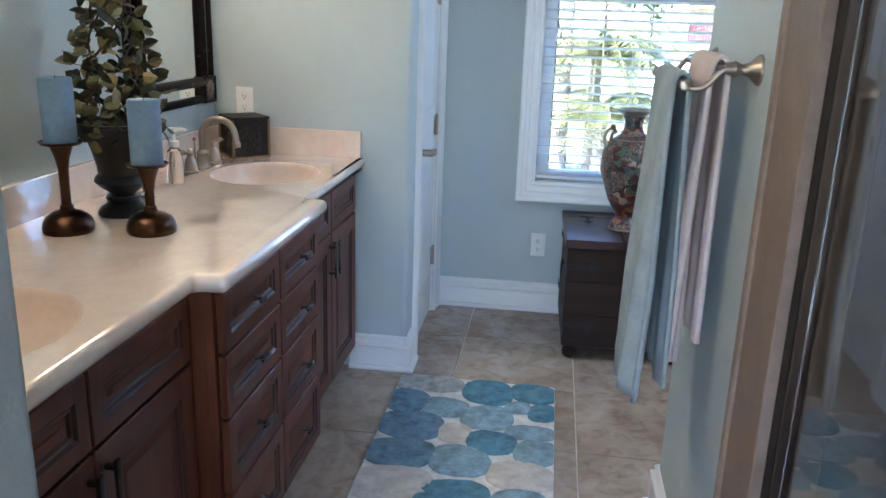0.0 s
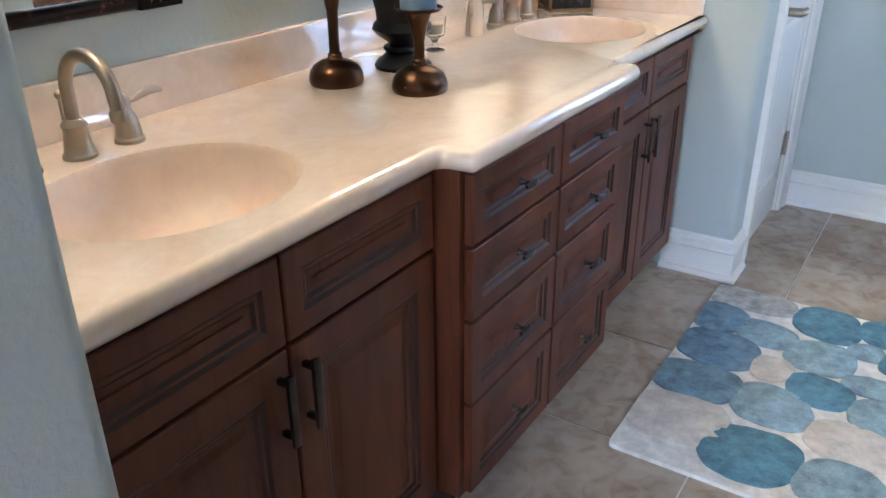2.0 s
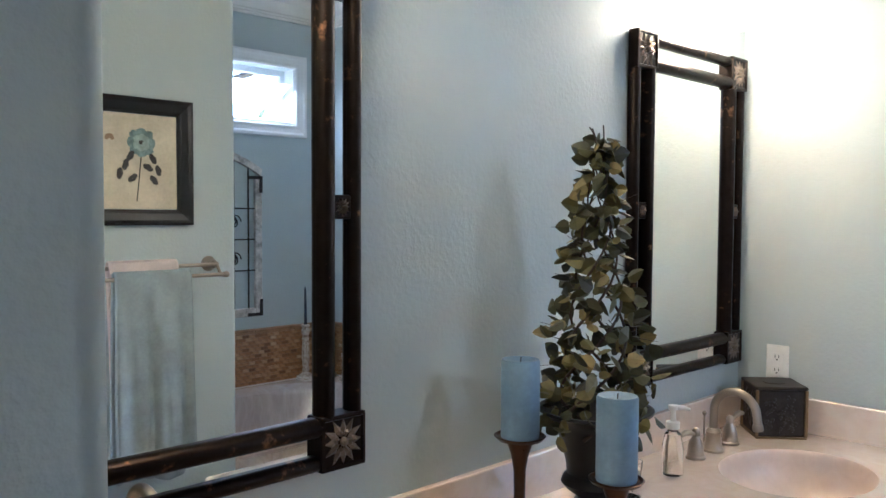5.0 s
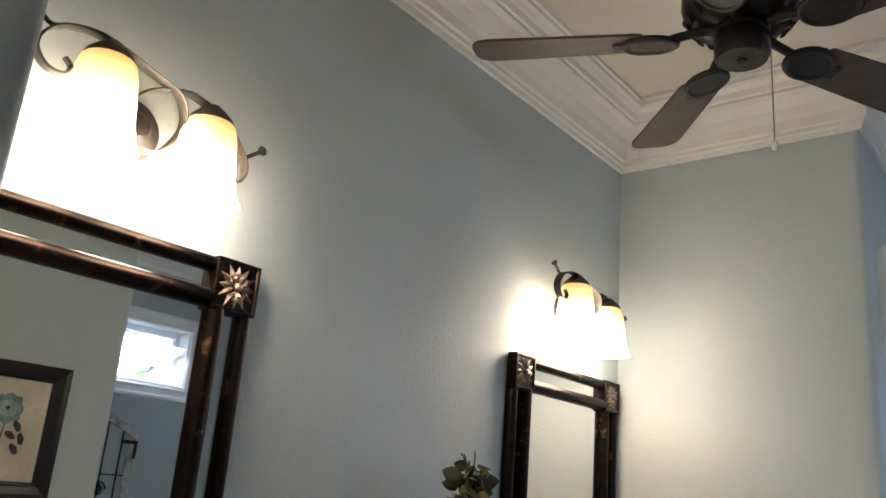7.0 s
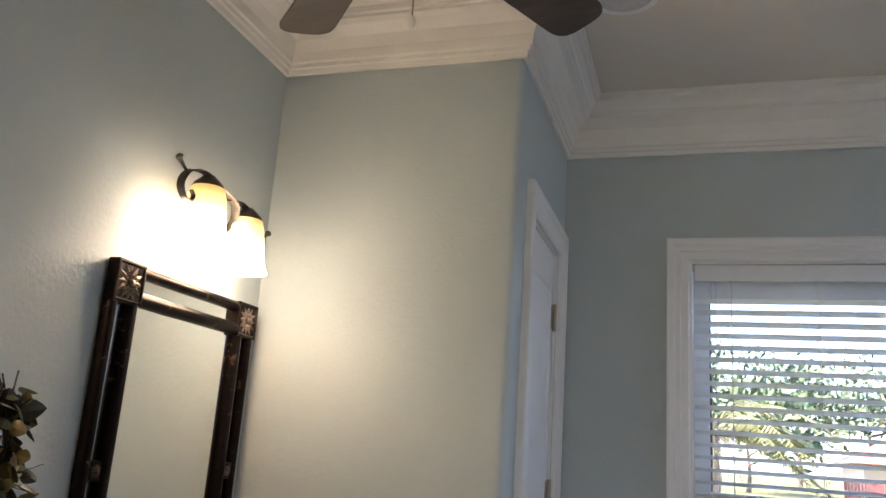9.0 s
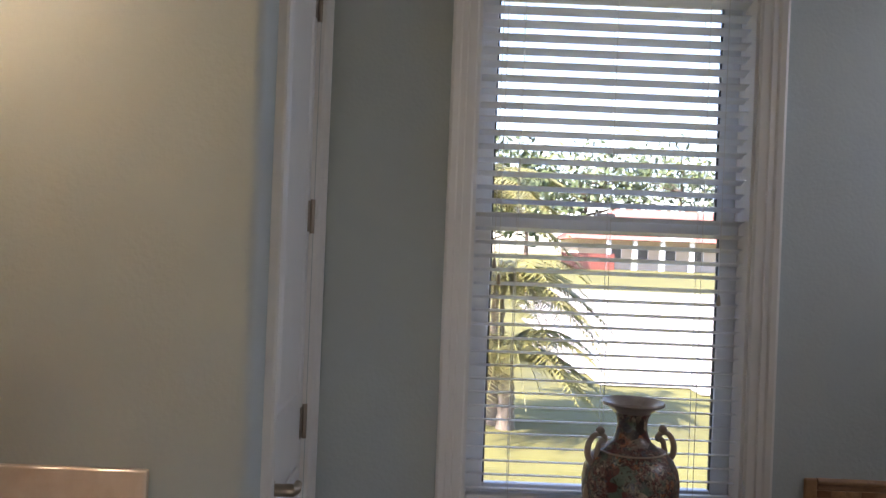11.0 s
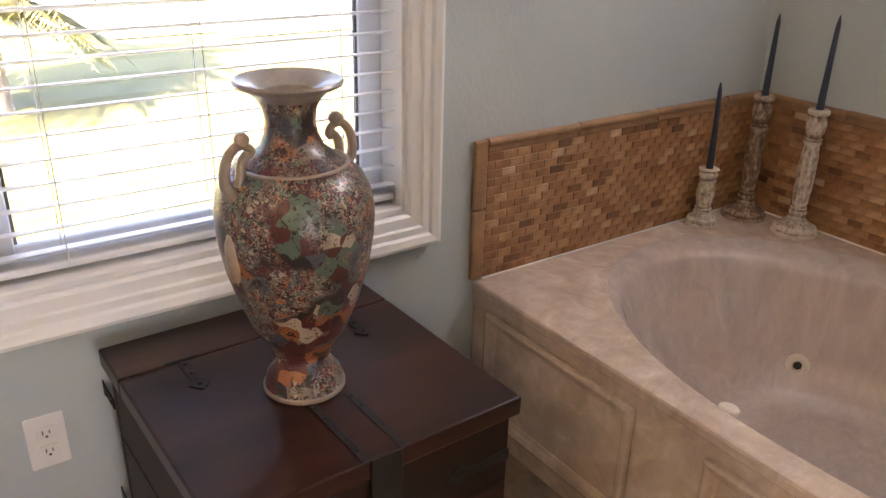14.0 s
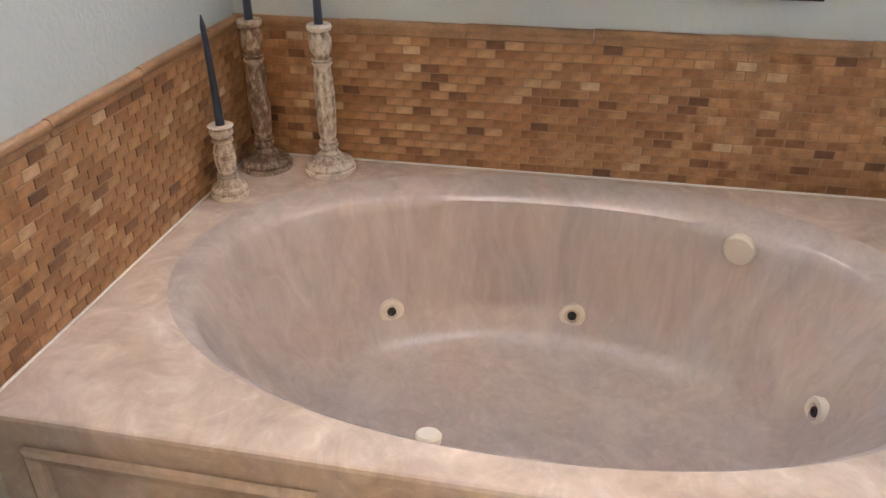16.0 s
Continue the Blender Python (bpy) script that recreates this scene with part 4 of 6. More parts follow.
tagged(part("leaves", leaves, LEAFM, topiary, "olive and dark green ivy leaves"), kind="stuff")
needles = bmesh.new()
for k in range(60):
    a, z = rng.uniform(0, 6.283), rng.uniform(0.05, 0.5)
    r0 = 0.11 * (1 - z / 0.66)
    p0 = Vector((r0 * math.cos(a), r0 * math.sin(a), z))
    bm_tube([p0, p0 + Vector((math.cos(a + rng.uniform(-0.6, 0.6)), math.sin(a + rng.uniform(-0.6, 0.6)), rng.uniform(-0.5, 0.5))) * rng.uniform(0.03, 0.055)], [0.0011, 0.0005], 4, needles)
tagged(part("tendrils", needles, VINE, topiary), kind="stuff")

tissue = thing("tissue_box", (0.160, 3.278, ZT), "square dark embossed tissue box cover with bronze edges", "tissue box", rz=42)
tissue.scale = (1.09, 1.09, 1.10)
GILT = brushed("aged_gilt", (0.30, 0.21, 0.12), 0.42, (0.45, 0.33, 0.20))
TB = plain("embossed_leather", (0.034, 0.027, 0.022), 0.55, var=0.4, scale=20, spec=0.3)
part("cover", bm_box(-0.064, 0.064, -0.064, 0.064, 0.006, 0.132, 0.004, 2), TB, tissue)
part("lid", bm_box(-0.070, 0.070, -0.070, 0.070, 0.1325, 0.142, 0.004, 2), TB, tissue)
part("slot", bm_lathe([(0.03, 0.0), (0.03, 0.002), (0.001, 0.002)], 24, (0, 0, 0.1415)), DARKHOLE, tissue)
part("plinth", bm_box(-0.069, 0.069, -0.069, 0.069, 0.0, 0.0058, 0.002, 1), GILT, tissue)
for sx, sy in ((1, 1), (1, -1), (-1, 1), (-1, -1)):
    part("edge_strip", bm_box(sx * 0.0655 - 0.004, sx * 0.0655 + 0.004, sy * 0.0655 - 0.004, sy * 0.0655 + 0.004, 0.006, 0.132, 0.001, 1), GILT, tissue)
for k in range(4):
    bm = bmesh.new()
    for j in range(40):
        bm_lathe([(0.006, 0), (0.005, 0.002), (0.001, 0.0025)], 6, (rng.uniform(-0.045, 0.045), rng.uniform(0.022, 0.118), 0), bm)
    part("embossing", turn_bm(bm, pose(0, 0, 0, 0, 0, 90 * k) @ pose(0, -0.0642, 0, 90, 0, 0)), PULL, tissue)

soap = thing("soap_dispenser", (0.150, 2.70, ZT), "clear plastic foaming soap bottle with white pump", "soap dispenser")
part("bottle", bm_lathe([(0.025, 0), (0.027, 0.004), (0.027, 0.075), (0.022, 0.095), (0.021, 0.105), (0.013, 0.112), (0.013, 0.118)], 28), glass("clear_soap_bottle", (0.95, 0.95, 0.92), 0.08), soap, "half-full milky bottle", True)
pump = part("pump", bm_lathe([(0.017, 0.1185), (0.017, 0.135), (0.008, 0.138), (0.0055, 0.165), (0.012, 0.167), (0.013, 0.178), (0.001, 0.180)], 22), PLASTIC, soap, "", True)
part("nozzle", bm_tube([(0.0, 0, 0.172), (0.022, 0.016, 0.172), (0.034, 0.024, 0.168)], [0.007, 0.006, 0.004], 10), PLASTIC, pump, "", True)

cup = thing("glass_votive", (0.165, 2.476, ZT), "small footed clear glass votive with cream candle", "glass")
part("glass", bm_lathe([(0.026, 0.0), (0.027, 0.003), (0.010, 0.008), (0.007, 0.02), (0.012, 0.028), (0.026, 0.04), (0.031, 0.085), (0.029, 0.085), (0.024, 0.043), (0.001, 0.034)], 28), GLASS, cup, "", True)
part("candle", bm_lathe([(0.022, 0.044), (0.025, 0.068), (0.001, 0.07)], 24), plain("cream_wax", (0.70, 0.60, 0.46), 0.5), cup, "", True)


def outlet(x, y, z):
    o = thing("outlet", (x, y, z), "white duplex wall outlet plate", "outlet", "wall outlets")
    part("plate", bm_box(-0.036, 0.036, -0.006, 0, -0.059, 0.059, 0.003, 2), PLASTIC, o)
    for dz in (-0.021, 0.021):
        r = part("receptacle", bm_box(-0.017, 0.017, -0.0085, -0.0055, dz - 0.014, dz + 0.014, 0.002, 2), PLASTIC, o)
        for dx, hh in ((-0.006, 0.005), (0.006, 0.004)):
            part("slot", bm_box(dx - 0.001, dx + 0.001, -0.0092, -0.0082, dz + 0.002 - hh, dz + 0.002 + hh), DARKHOLE, r)
        part("slot", bm_box(-0.0025, 0.0025, -0.0092, -0.0082, dz - 0.010, dz - 0.006), DARKHOLE, r)


outlet(0.130, YE, 1.097)
outlet(1.315, YW, 0.352)

# ---- bath mat ----
mat_thing = thing("bath_mat", (1.114, 2.797, 0), "cream tufted bath mat with blue and beige pebble shapes", "bath mat")


def tuft(name, c):
    return plain(name, c, 0.95, var=0.2 if c[0] > 0.6 else 0.36, scale=26, bump=1.0, bump_scale=420)


TUFT = {"c": tuft("tuft_cream", (0.80, 0.77, 0.72)), "t": tuft("tuft_teal", (0.13, 0.27, 0.36)), "b": tuft("tuft_blue", (0.19, 0.29, 0.39)),
        "l": tuft("tuft_pale_blue", (0.30, 0.42, 0.49)), "m": tuft("tuft_mottled_blue", (0.20, 0.30, 0.37)), "e": tuft("tuft_beige", (0.66, 0.60, 0.53)), "g": tuft("tuft_grey", (0.47, 0.46, 0.44))}
bm = bm_prism([(p.x, p.y) for p in rounded([(-0.315, -0.505), (0.315, -0.505), (0.315, 0.505), (-0.315, 0.505)], [0.02] * 4)], 0.0, 0.012)
part("backing", bm, TUFT["c"], mat_thing)


def pebble(x, y, rx, ry, c):
    prng = random.Random(int(x * 1000 + y * 77))
    ph = [prng.uniform(0, 6.28) for _ in range(3)]
    rx, ry = rx * 1.15, ry * 1.15
    bm = bmesh.new()
    rings = []
    for k, z in ((1.0, 0.0122), (0.985, 0.016), (0.94, 0.0185), (0.5, 0.0195)):
        ring = []
        for i in range(40):
            a = 2 * math.pi * i / 40
            q = (abs(math.cos(a)) ** 2.5 + abs(math.sin(a)) ** 2.5) ** (-1 / 2.5) * (1 + 0.04 * math.sin(2 * a + ph[0]) + 0.03 * math.sin(3 * a + ph[1]) + 0.012 * math.sin(11 * a + ph[2]))
            px, py = x - 1.09 + rx * k * q * math.cos(a), y - 2.81 + ry * k * q * math.sin(a)
            ring.append(bm.verts.new((max(-0.314, min(0.314, px)), max(-0.504, min(0.504, py)), z + 0.0008 * prng.random())))
        rings.append(ring)
    for a, b in zip(rings, rings[1:]):
        for i in range(40):
            bm.faces.new((a[i], a[(i + 1) % 40], b[(i + 1) % 40], b[i]))
    bm.faces.new(rings[-1])
    part("pebble", bm, TUFT[c], mat_thing, "", True)


pebble(0.900, 3.250, 0.125, 0.070, "g")
pebble(1.141, 3.215, 0.090, 0.095, "t")
pebble(1.325, 3.235, 0.085, 0.075, "t")
pebble(0.840, 3.085, 0.080, 0.080, "b")
pebble(0.991, 3.053, 0.082, 0.070, "l")
pebble(1.158, 3.000, 0.085, 0.085, "l")
pebble(1.268, 3.100, 0.045, 0.045, "l")
pebble(1.362, 3.075, 0.050, 0.062, "t")
pebble(0.885, 2.895, 0.112, 0.090, "b")
pebble(1.322, 2.912, 0.082, 0.048, "l")
pebble(1.345, 2.775, 0.072, 0.072, "l")
pebble(1.186, 2.819, 0.076, 0.074, "t")
pebble(0.880, 2.695, 0.110, 0.086, "m")
pebble(1.090, 2.680, 0.092, 0.088, "l")
pebble(1.048, 2.865, 0.050, 0.062, "e")
pebble(1.300, 2.620, 0.104, 0.075, "e")
pebble(0.890, 2.500, 0.115, 0.100, "e")
pebble(1.090, 2.450, 0.105, 0.100, "t")
pebble(1.300, 2.440, 0.092, 0.085, "l")

# ---- wooden chest and vase ----
CHESTW = wood("dark_rosewood", (0.005, 0.0022, 0.002), (0.070, 0.024, 0.015), 0, 0.34, 0.0, 1.7, random_piece=0.2, bump=0.3, spec=0.30)
CHESTF = wood("chest_front_wood", (0.012, 0.005, 0.003), (0.050, 0.021, 0.010), 0, 0.6, 0.0, 4, random_piece=0.35, spec=0.3)
chest = thing("wooden_chest", (1.709, 3.908, 0), "dark rosewood chest with black iron straps under the window", "chest", rz=1.5)
cw, cd = 0.266, 0.272
for i in range(3):
    z0 = 0.065 + i * 0.150
    part("front_plank", bm_box(-cw, cw, -cd, -cd + 0.022, z0, z0 + 0.1485, 0.003, 1), CHESTF, chest)
    part("back_plank", bm_box(-cw, cw, cd - 0.022, cd, z0, z0 + 0.1485, 0.003, 1), CHESTF, chest)
    for sx in (-1, 1):
        part("side_plank", bm_box(*sorted((sx * cw, sx * (cw - 0.022))), -cd + 0.0222, cd - 0.0222, z0, z0 + 0.1485, 0.003, 1), CHESTF, chest)
part("bottom", bm_box(-cw + 0.023, cw - 0.023, -cd + 0.023, cd - 0.023, 0.066, 0.08), CHESTF, chest)
part("rear_lid_plank", bm_box(-cw - 0.012, cw + 0.012, cd - 0.120, cd + 0.008, 0.516, 0.553, 0.004, 2), CHESTW, chest)
lid = part("lid", bm_box(-cw - 0.012, cw + 0.012, -cd - 0.014, cd - 0.1225, 0.516, 0.553, 0.004, 2), CHESTW, chest)


def iron_strap(x, y, length, rz, w=0.022, name="strap", axis="top", parent=chest):
    """An iron strap with a pointed leaf end and studs."""
    outl = [(-w / 2, 0), (w / 2, 0), (w / 2 * 0.8, length * 0.7), (w * 0.95, length * 0.80), (w * 0.5, length * 0.92), (0, length), (-w * 0.5, length * 0.92), (-w * 0.95, length * 0.80), (-w / 2 * 0.8, length * 0.7)]
    bm = bm_prism(outl, 0.0, 0.003)
    for t in (0.12, 0.45, 0.82):
        bm_lathe([(0.0045, 0.0029), (0.004, 0.005), (0.001, 0.006)], 8, (0, length * t, 0), bm)
    if axis == "top":
        m = pose(x, y, 0.5532, 0, 0, rz)
    elif axis == "front":
        m = pose(x, -cd - 0.0002, y, 90, 0, 0) @ pose(0, 0, 0, 0, 0, rz)
    else:
        m = pose(-cw - 0.0002, x, y, 90, 0, -90) @ pose(0, 0, 0, 0, 0, rz)
    return part(name, turn_bm(bm, m), IRON, parent, "black wrought iron strap")


for x in (-0.165, 0.165):
    iron_strap(x, cd - 0.128, 0.105, 180, 0.020, "hinge_strap")
    part("hinge_pin", bm_tube([(x - 0.032, cd - 0.121, 0.5548), (x + 0.032, cd - 0.121, 0.5548)], 0.0032, 8), IRON, chest)
for sx in (-0.034, 0.034):
    bm = bm_box(sx - 0.007, sx + 0.007, -cd - 0.0142, -0.105, 0.5533, 0.5555, 0.001, 1)
    for k in range(5):
        bm_lathe([(0.003, 0.0), (0.002, 0.002)], 6, (sx, -0.12 - 0.034 * k, 0.5553), bm)
    part("hasp_strip", bm, IRON, lid, "studded black iron strip")
bm = bm_box(-0.028, 0.028, -cd - 0.018, -cd - 0.0145, 0.40, 0.556, 0.001, 1)
part("hasp", bm, IRON, chest, "black iron hasp")
for x, rz in ((-cw + 0.001, -90), (cw - 0.001, 90)):
    for z in (0.165, 0.43):
        iron_strap(x, z, 0.135, rz, 0.024, "corner_strap", "front")
for z in (0.165, 0.43):
    iron_strap(-cd + 0.002, z, 0.09, -90, 0.024, "corner_strap", "side")
    iron_strap(cd - 0.002, z, 0.09, 90, 0.024, "corner_strap", "side")
ringpts = [(-cw - 0.010, 0.035 * math.sin(t), 0.335 + 0.038 * math.cos(t)) for t in np.linspace(0, 2 * math.pi, 22)]
part("ring_handle", bm_tube(ringpts, 0.004, 8, cap=False), IRON, chest, "black iron ring handle", True)
part("ring_boss", bm_box(-cw - 0.012, -cw - 0.0001, -0.012, 0.012, 0.360, 0.384, 0.003, 2), IRON, chest)
for sx in (-1, 1):
    for sy in (-1, 1):
        part("foot", bm_lathe([(0.018, 0.0), (0.030, 0.010), (0.034, 0.028), (0.028, 0.048), (0.018, 0.056), (0.020, 0.0648)], 20, (sx * (cw - 0.04), sy * (cd - 0.04), 0)), CHESTF, chest, "", True)

VASE, n_, l_, p_ = material("painted_porcelain")
tcv = n_.new("ShaderNodeTexCoord")
def cells(scale, rnd=1.0):
    v = n_.new("ShaderNodeTexVoronoi")
    v.inputs["Scale"].default_value, v.inputs["Randomness"].default_value = scale, rnd
    wob = n_.new("ShaderNodeTexNoise")
    wob.inputs["Scale"].default_value = 18
    l_.new(tcv.outputs["Object"], wob.inputs["Vector"])
    add = n_.new("ShaderNodeVectorMath")
    add.operation = "MULTIPLY_ADD"
    add.inputs[1].default_value = (0.05, 0.05, 0.05)
    l_.new(wob.outputs["Color"], add.inputs[0])
    l_.new(tcv.outputs["Object"], add.inputs[2])
    l_.new(add.outputs[0], v.inputs["Vector"])
    return v
v1, v2 = cells(38), cells(105)
PAL = [(0.0, (0.075, 0.016, 0.015)), (0.22, (0.024, 0.016, 0.015)), (0.36, (0.075, 0.12, 0.095)), (0.48, (0.30, 0.095, 0.03)), (0.57, (0.16, 0.125, 0.10)), (0.68, (0.10, 0.020, 0.02)), (0.86, (0.06, 0.07, 0.09)), (0.965, (0.40, 0.33, 0.25))]
sv1, sv2 = n_.new("ShaderNodeSeparateColor"), n_.new("ShaderNodeSeparateColor")
l_.new(v1.outputs["Color"], sv1.inputs[0])
l_.new(v2.outputs["Color"], sv2.inputs[0])
c1, c2 = ramp_node(n_, l_, sv1.outputs[0], PAL), ramp_node(n_, l_, sv2.outputs[1], PAL)
for r in (c1, c2):
    r.color_ramp.interpolation = "CONSTANT"
pick = noise_node(n_, l_, 9, 2)
sel = ramp_node(n_, l_, pick.outputs[0], [(0.48, (0, 0, 0)), (0.56, (1, 1, 1))])
body_c = mix_node(n_, l_, sel.outputs[0], c1.outputs[0], c2.outputs[0])
dots = cells(260)
dr = ramp_node(n_, l_, dots.outputs["Distance"], [(0.10, (1, 1, 1)), (0.17, (0, 0, 0))])
dm = noise_node(n_, l_, 14, 2)
dk = ramp_node(n_, l_, dm.outputs[0], [(0.47, (0, 0, 0)), (0.52, (1, 1, 1))])
dmask = mix_node(n_, l_, 1.0, dr.outputs[0], dk.outputs[0], "MULTIPLY")
scroll = noise_node(n_, l_, 115, 1.5, dist=1.2)
thin = ramp_node(n_, l_, scroll.outputs[0], [(0.455, (0, 0, 0)), (0.48, (1, 1, 1)), (0.505, (1, 1, 1)), (0.53, (0, 0, 0))])
dark = ramp_node(n_, l_, scroll.outputs[0], [(0.60, (0, 0, 0)), (0.63, (1, 1, 1))])
drawn = mix_node(n_, l_, dark.outputs[0], body_c, (0.018, 0.010, 0.009))
linem = mix_node(n_, l_, 1.0, thin.outputs[0], sel.outputs[0], "MULTIPLY")
drawn = mix_node(n_, l_, linem, drawn, (0.36, 0.31, 0.24))
l_.new(mix_node(n_, l_, dmask, drawn, (0.44, 0.38, 0.30)), p_.inputs["Base Color"])
p_.inputs["Roughness"].default_value, p_.inputs["Coat Weight"].default_value = 0.38, 0.15
bump_node(n_, l_, p_, dmask, 0.6, 0.002)
# rim glaze lightened: the veiling glare over it is mixed into the colour
VNECK = plain("vase_rim_glaze_with_glare", (0.30, 0.26, 0.24), 0.3, var=0.25, scale=22, coat=0.3)
VCREAM = plain("vase_cream_glaze", (0.32, 0.25, 0.195), 0.3, var=0.2, scale=20, coat=0.5)
vase = thing("vase", (1.697, 3.867, 0.5532), "large painted porcelain urn vase with scroll handles on the chest", "vase")
vase.scale = (1.005, 1.005, 0.995)
part("foot", bm_lathe([(0.066, 0.0), (0.069, 0.004), (0.068, 0.012), (0.064, 0.028), (0.052, 0.045), (0.042, 0.056), (0.040, 0.064)], 40), VASE, vase, "floral painted foot", True)
part("foot_rim", bm_lathe([(0.0665, 0.0), (0.0705, 0.003), (0.0705, 0.009), (0.0685, 0.0115)], 40), VCREAM, vase, "", True)
part("body", bm_lathe([(0.038, 0.062), (0.047, 0.068), (0.046, 0.074), (0.056, 0.090), (0.078, 0.125), (0.099, 0.180), (0.115, 0.235), (0.124, 0.290), (0.126, 0.330), (0.121, 0.362), (0.109, 0.388), (0.090, 0.406), (0.078, 0.412)], 56), VASE, vase, "", True)
part("neck", bm_lathe([(0.082, 0.407), (0.087, 0.410), (0.068, 0.420), (0.050, 0.434), (0.041, 0.455), (0.038, 0.475), (0.041, 0.496), (0.050, 0.512)], 44), VASE, vase, "floral painted neck", True)
part("shoulder_band", bm_lathe([(0.0775, 0.4125), (0.0885, 0.4115), (0.0890, 0.4085), (0.0825, 0.4065)], 44), VCREAM, vase, "", True)
part("rim", bm_lathe([(0.049, 0.510), (0.062, 0.522), (0.080, 0.530), (0.083, 0.535), (0.080, 0.539), (0.060, 0.533), (0.040, 0.52), (0.032, 0.49), (0.03, 0.46), (0.001, 0.45)], 44), VNECK, vase, "flared rim, paled by glare in its colour", True)
va = math.radians(14)
for s in (-1, 1):
    d = Vector((math.cos(va) * s, math.sin(va) * s, 0))
    pts = curve_pts([d * 0.112 + Vector((0, 0, 0.378)), d * 0.124 + Vector((0, 0, 0.402)), d * 0.120 + Vector((0, 0, 0.432)), d * 0.103 + Vector((0, 0, 0.452)), d * 0.085 + Vector((0, 0, 0.452)), d * 0.074 + Vector((0, 0, 0.441)), d * 0.080 + Vector((0, 0, 0.432))], 6)
    part("handle", bm_tube(pts, [0.009 - 0.0035 * i / len(pts) for i in range(len(pts))], 12), VCREAM, vase, "cream scroll handle", True)
    pts = curve_pts([d * 0.100 + Vector((0, 0, 0.392)), d * 0.096 + Vector((0, 0, 0.412)), d * 0.092 + Vector((0, 0, 0.428)), d * 0.080 + Vector((0, 0, 0.440))], 6)
    part("handle_scroll", bm_tube(pts, 0.0075, 10), VCREAM, vase, "", True)
    bm = bmesh.new()
    bmesh.ops.create_icosphere(bm, subdivisions=2, radius=0.012)
    part("finial", turn_bm(bm, Matrix.Translation(d * 0.090 + Vector((0, 0, 0.462)))), VCREAM, vase, "", True)
    bm = bmesh.new()
    bmesh.ops.create_icosphere(bm, subdivisions=2, radius=0.03)
    turn_bm(bm, Matrix.Translation(d * 0.117 + Vector((0, 0, 0.285))) @ pose(0, 0, 0, 0, 0, 14) @ Matrix.Diagonal((0.55, 0.5, 1.6, 1)))
    part("side_boss", bm, VCREAM, vase, "", True)

# ---- bathtub ----
TX, TZ = 2.343, 0.432
tub = thing("bathtub", (2.90, 3.385, 0), "marbled taupe oval whirlpool bathtub set in a panelled deck", "bathtub")
ox, oy = 2.90, 3.385
hx0, hx1, hy0, hy1 = TX - ox, XR - 0.002 - ox, YT + 0.002 - oy, YW - 0.002 - oy
bm = bmesh.new()
corner = [(hx0, hy0), (hx0, hy1), (hx1, hy1), (hx1, hy0)]
rings = []
for d, z in ((0.008, TZ), (0.003, TZ - 0.002), (0.0, TZ - 0.008), (0.0, TZ - 0.026), (0.004, TZ - 0.03)):
    rings.append([bm.verts.new((p.x, p.y, z)) for p in offset_path([Vector(c) for c in corner], d, True)])
for a, b in zip(rings, rings[1:]):
    for i in range(4):
        bm.faces.new((a[i], a[(i + 1) % 4], b[(i + 1) % 4], b[i]))
ecx, ecy, erx, ery = 2.915 - ox, 3.380 - oy, 0.503, 0.774
rim = ellipse_ring(bm, ecx, ecy, erx, ery, TZ, 80, 2.15)
edges = [bm.edges.get((rings[0][i], rings[0][(i + 1) % 4])) for i in range(4)] + [bm.edges.new((rim[i], rim[(i + 1) % 80])) for i in range(80)]
bmesh.ops.triangle_fill(bm, use_beauty=True, edges=edges)
part("deck", bm, TUBSTONE, tub, "swirled taupe marble deck")
bm = bmesh.new()
rr = []
for dx, dy, z, pw in ((0, 0, 0, 2.2), (0.012, 0.018, -0.004, 2.2), (0.03, 0.04, -0.014, 2.2), (0.05, 0.056, -0.024, 2.2), (0.060, 0.064, -0.034, 2.2), (0.066, 0.074, -0.055, 2.2), (0.072, 0.105, -0.12, 2.15), (0.082, 0.16, -0.22, 2.1), (0.095, 0.215, -0.30, 2.1), (0.125, 0.25, -0.35, 2.1), (0.165, 0.30, -0.372, 2.1), (0.21, 0.36, -0.38, 2.1)):
    rr.append(ellipse_ring(bm, ecx - 0.028 * min(1, dx / 0.06), ecy, erx - dx, ery - dy, TZ + z, 80, pw))
for a, b in zip(rr, rr[1:]):
    for i in range(80):
        bm.faces.new((a[i], a[(i + 1) % 80], b[(i + 1) % 80], b[i]))
bm.faces.new(rr[-1])
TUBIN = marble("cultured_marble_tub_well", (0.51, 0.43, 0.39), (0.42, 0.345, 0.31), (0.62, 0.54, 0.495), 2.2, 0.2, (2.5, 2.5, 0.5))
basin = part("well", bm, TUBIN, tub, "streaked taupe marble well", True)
JET = plain("jet_ivory", (0.72, 0.65, 0.56), 0.3, var=0.05)


def on_well(a, z):
    """A place and the inward way on the well's side at the plan angle a (degrees) and the depth z."""
    dx, dy = np.interp(z, [-0.35, -0.30, -0.22, -0.12, -0.055], [0.125, 0.095, 0.082, 0.072, 0.066]), np.interp(z, [-0.35, -0.30, -0.22, -0.12, -0.055], [0.25, 0.215, 0.16, 0.105, 0.074])
    c, s = math.cos(radians(a)), math.sin(radians(a))
    k = (abs(c) ** 2.1 + abs(s) ** 2.1) ** (-1 / 2.1)
    rx, ry = float(erx - dx), float(ery - dy)
    p = Vector((ecx - 0.028 + rx * k * c, ecy + ry * k * s, TZ + z))
    return p, Vector((-c / rx, -s / ry, 0)).normalized()


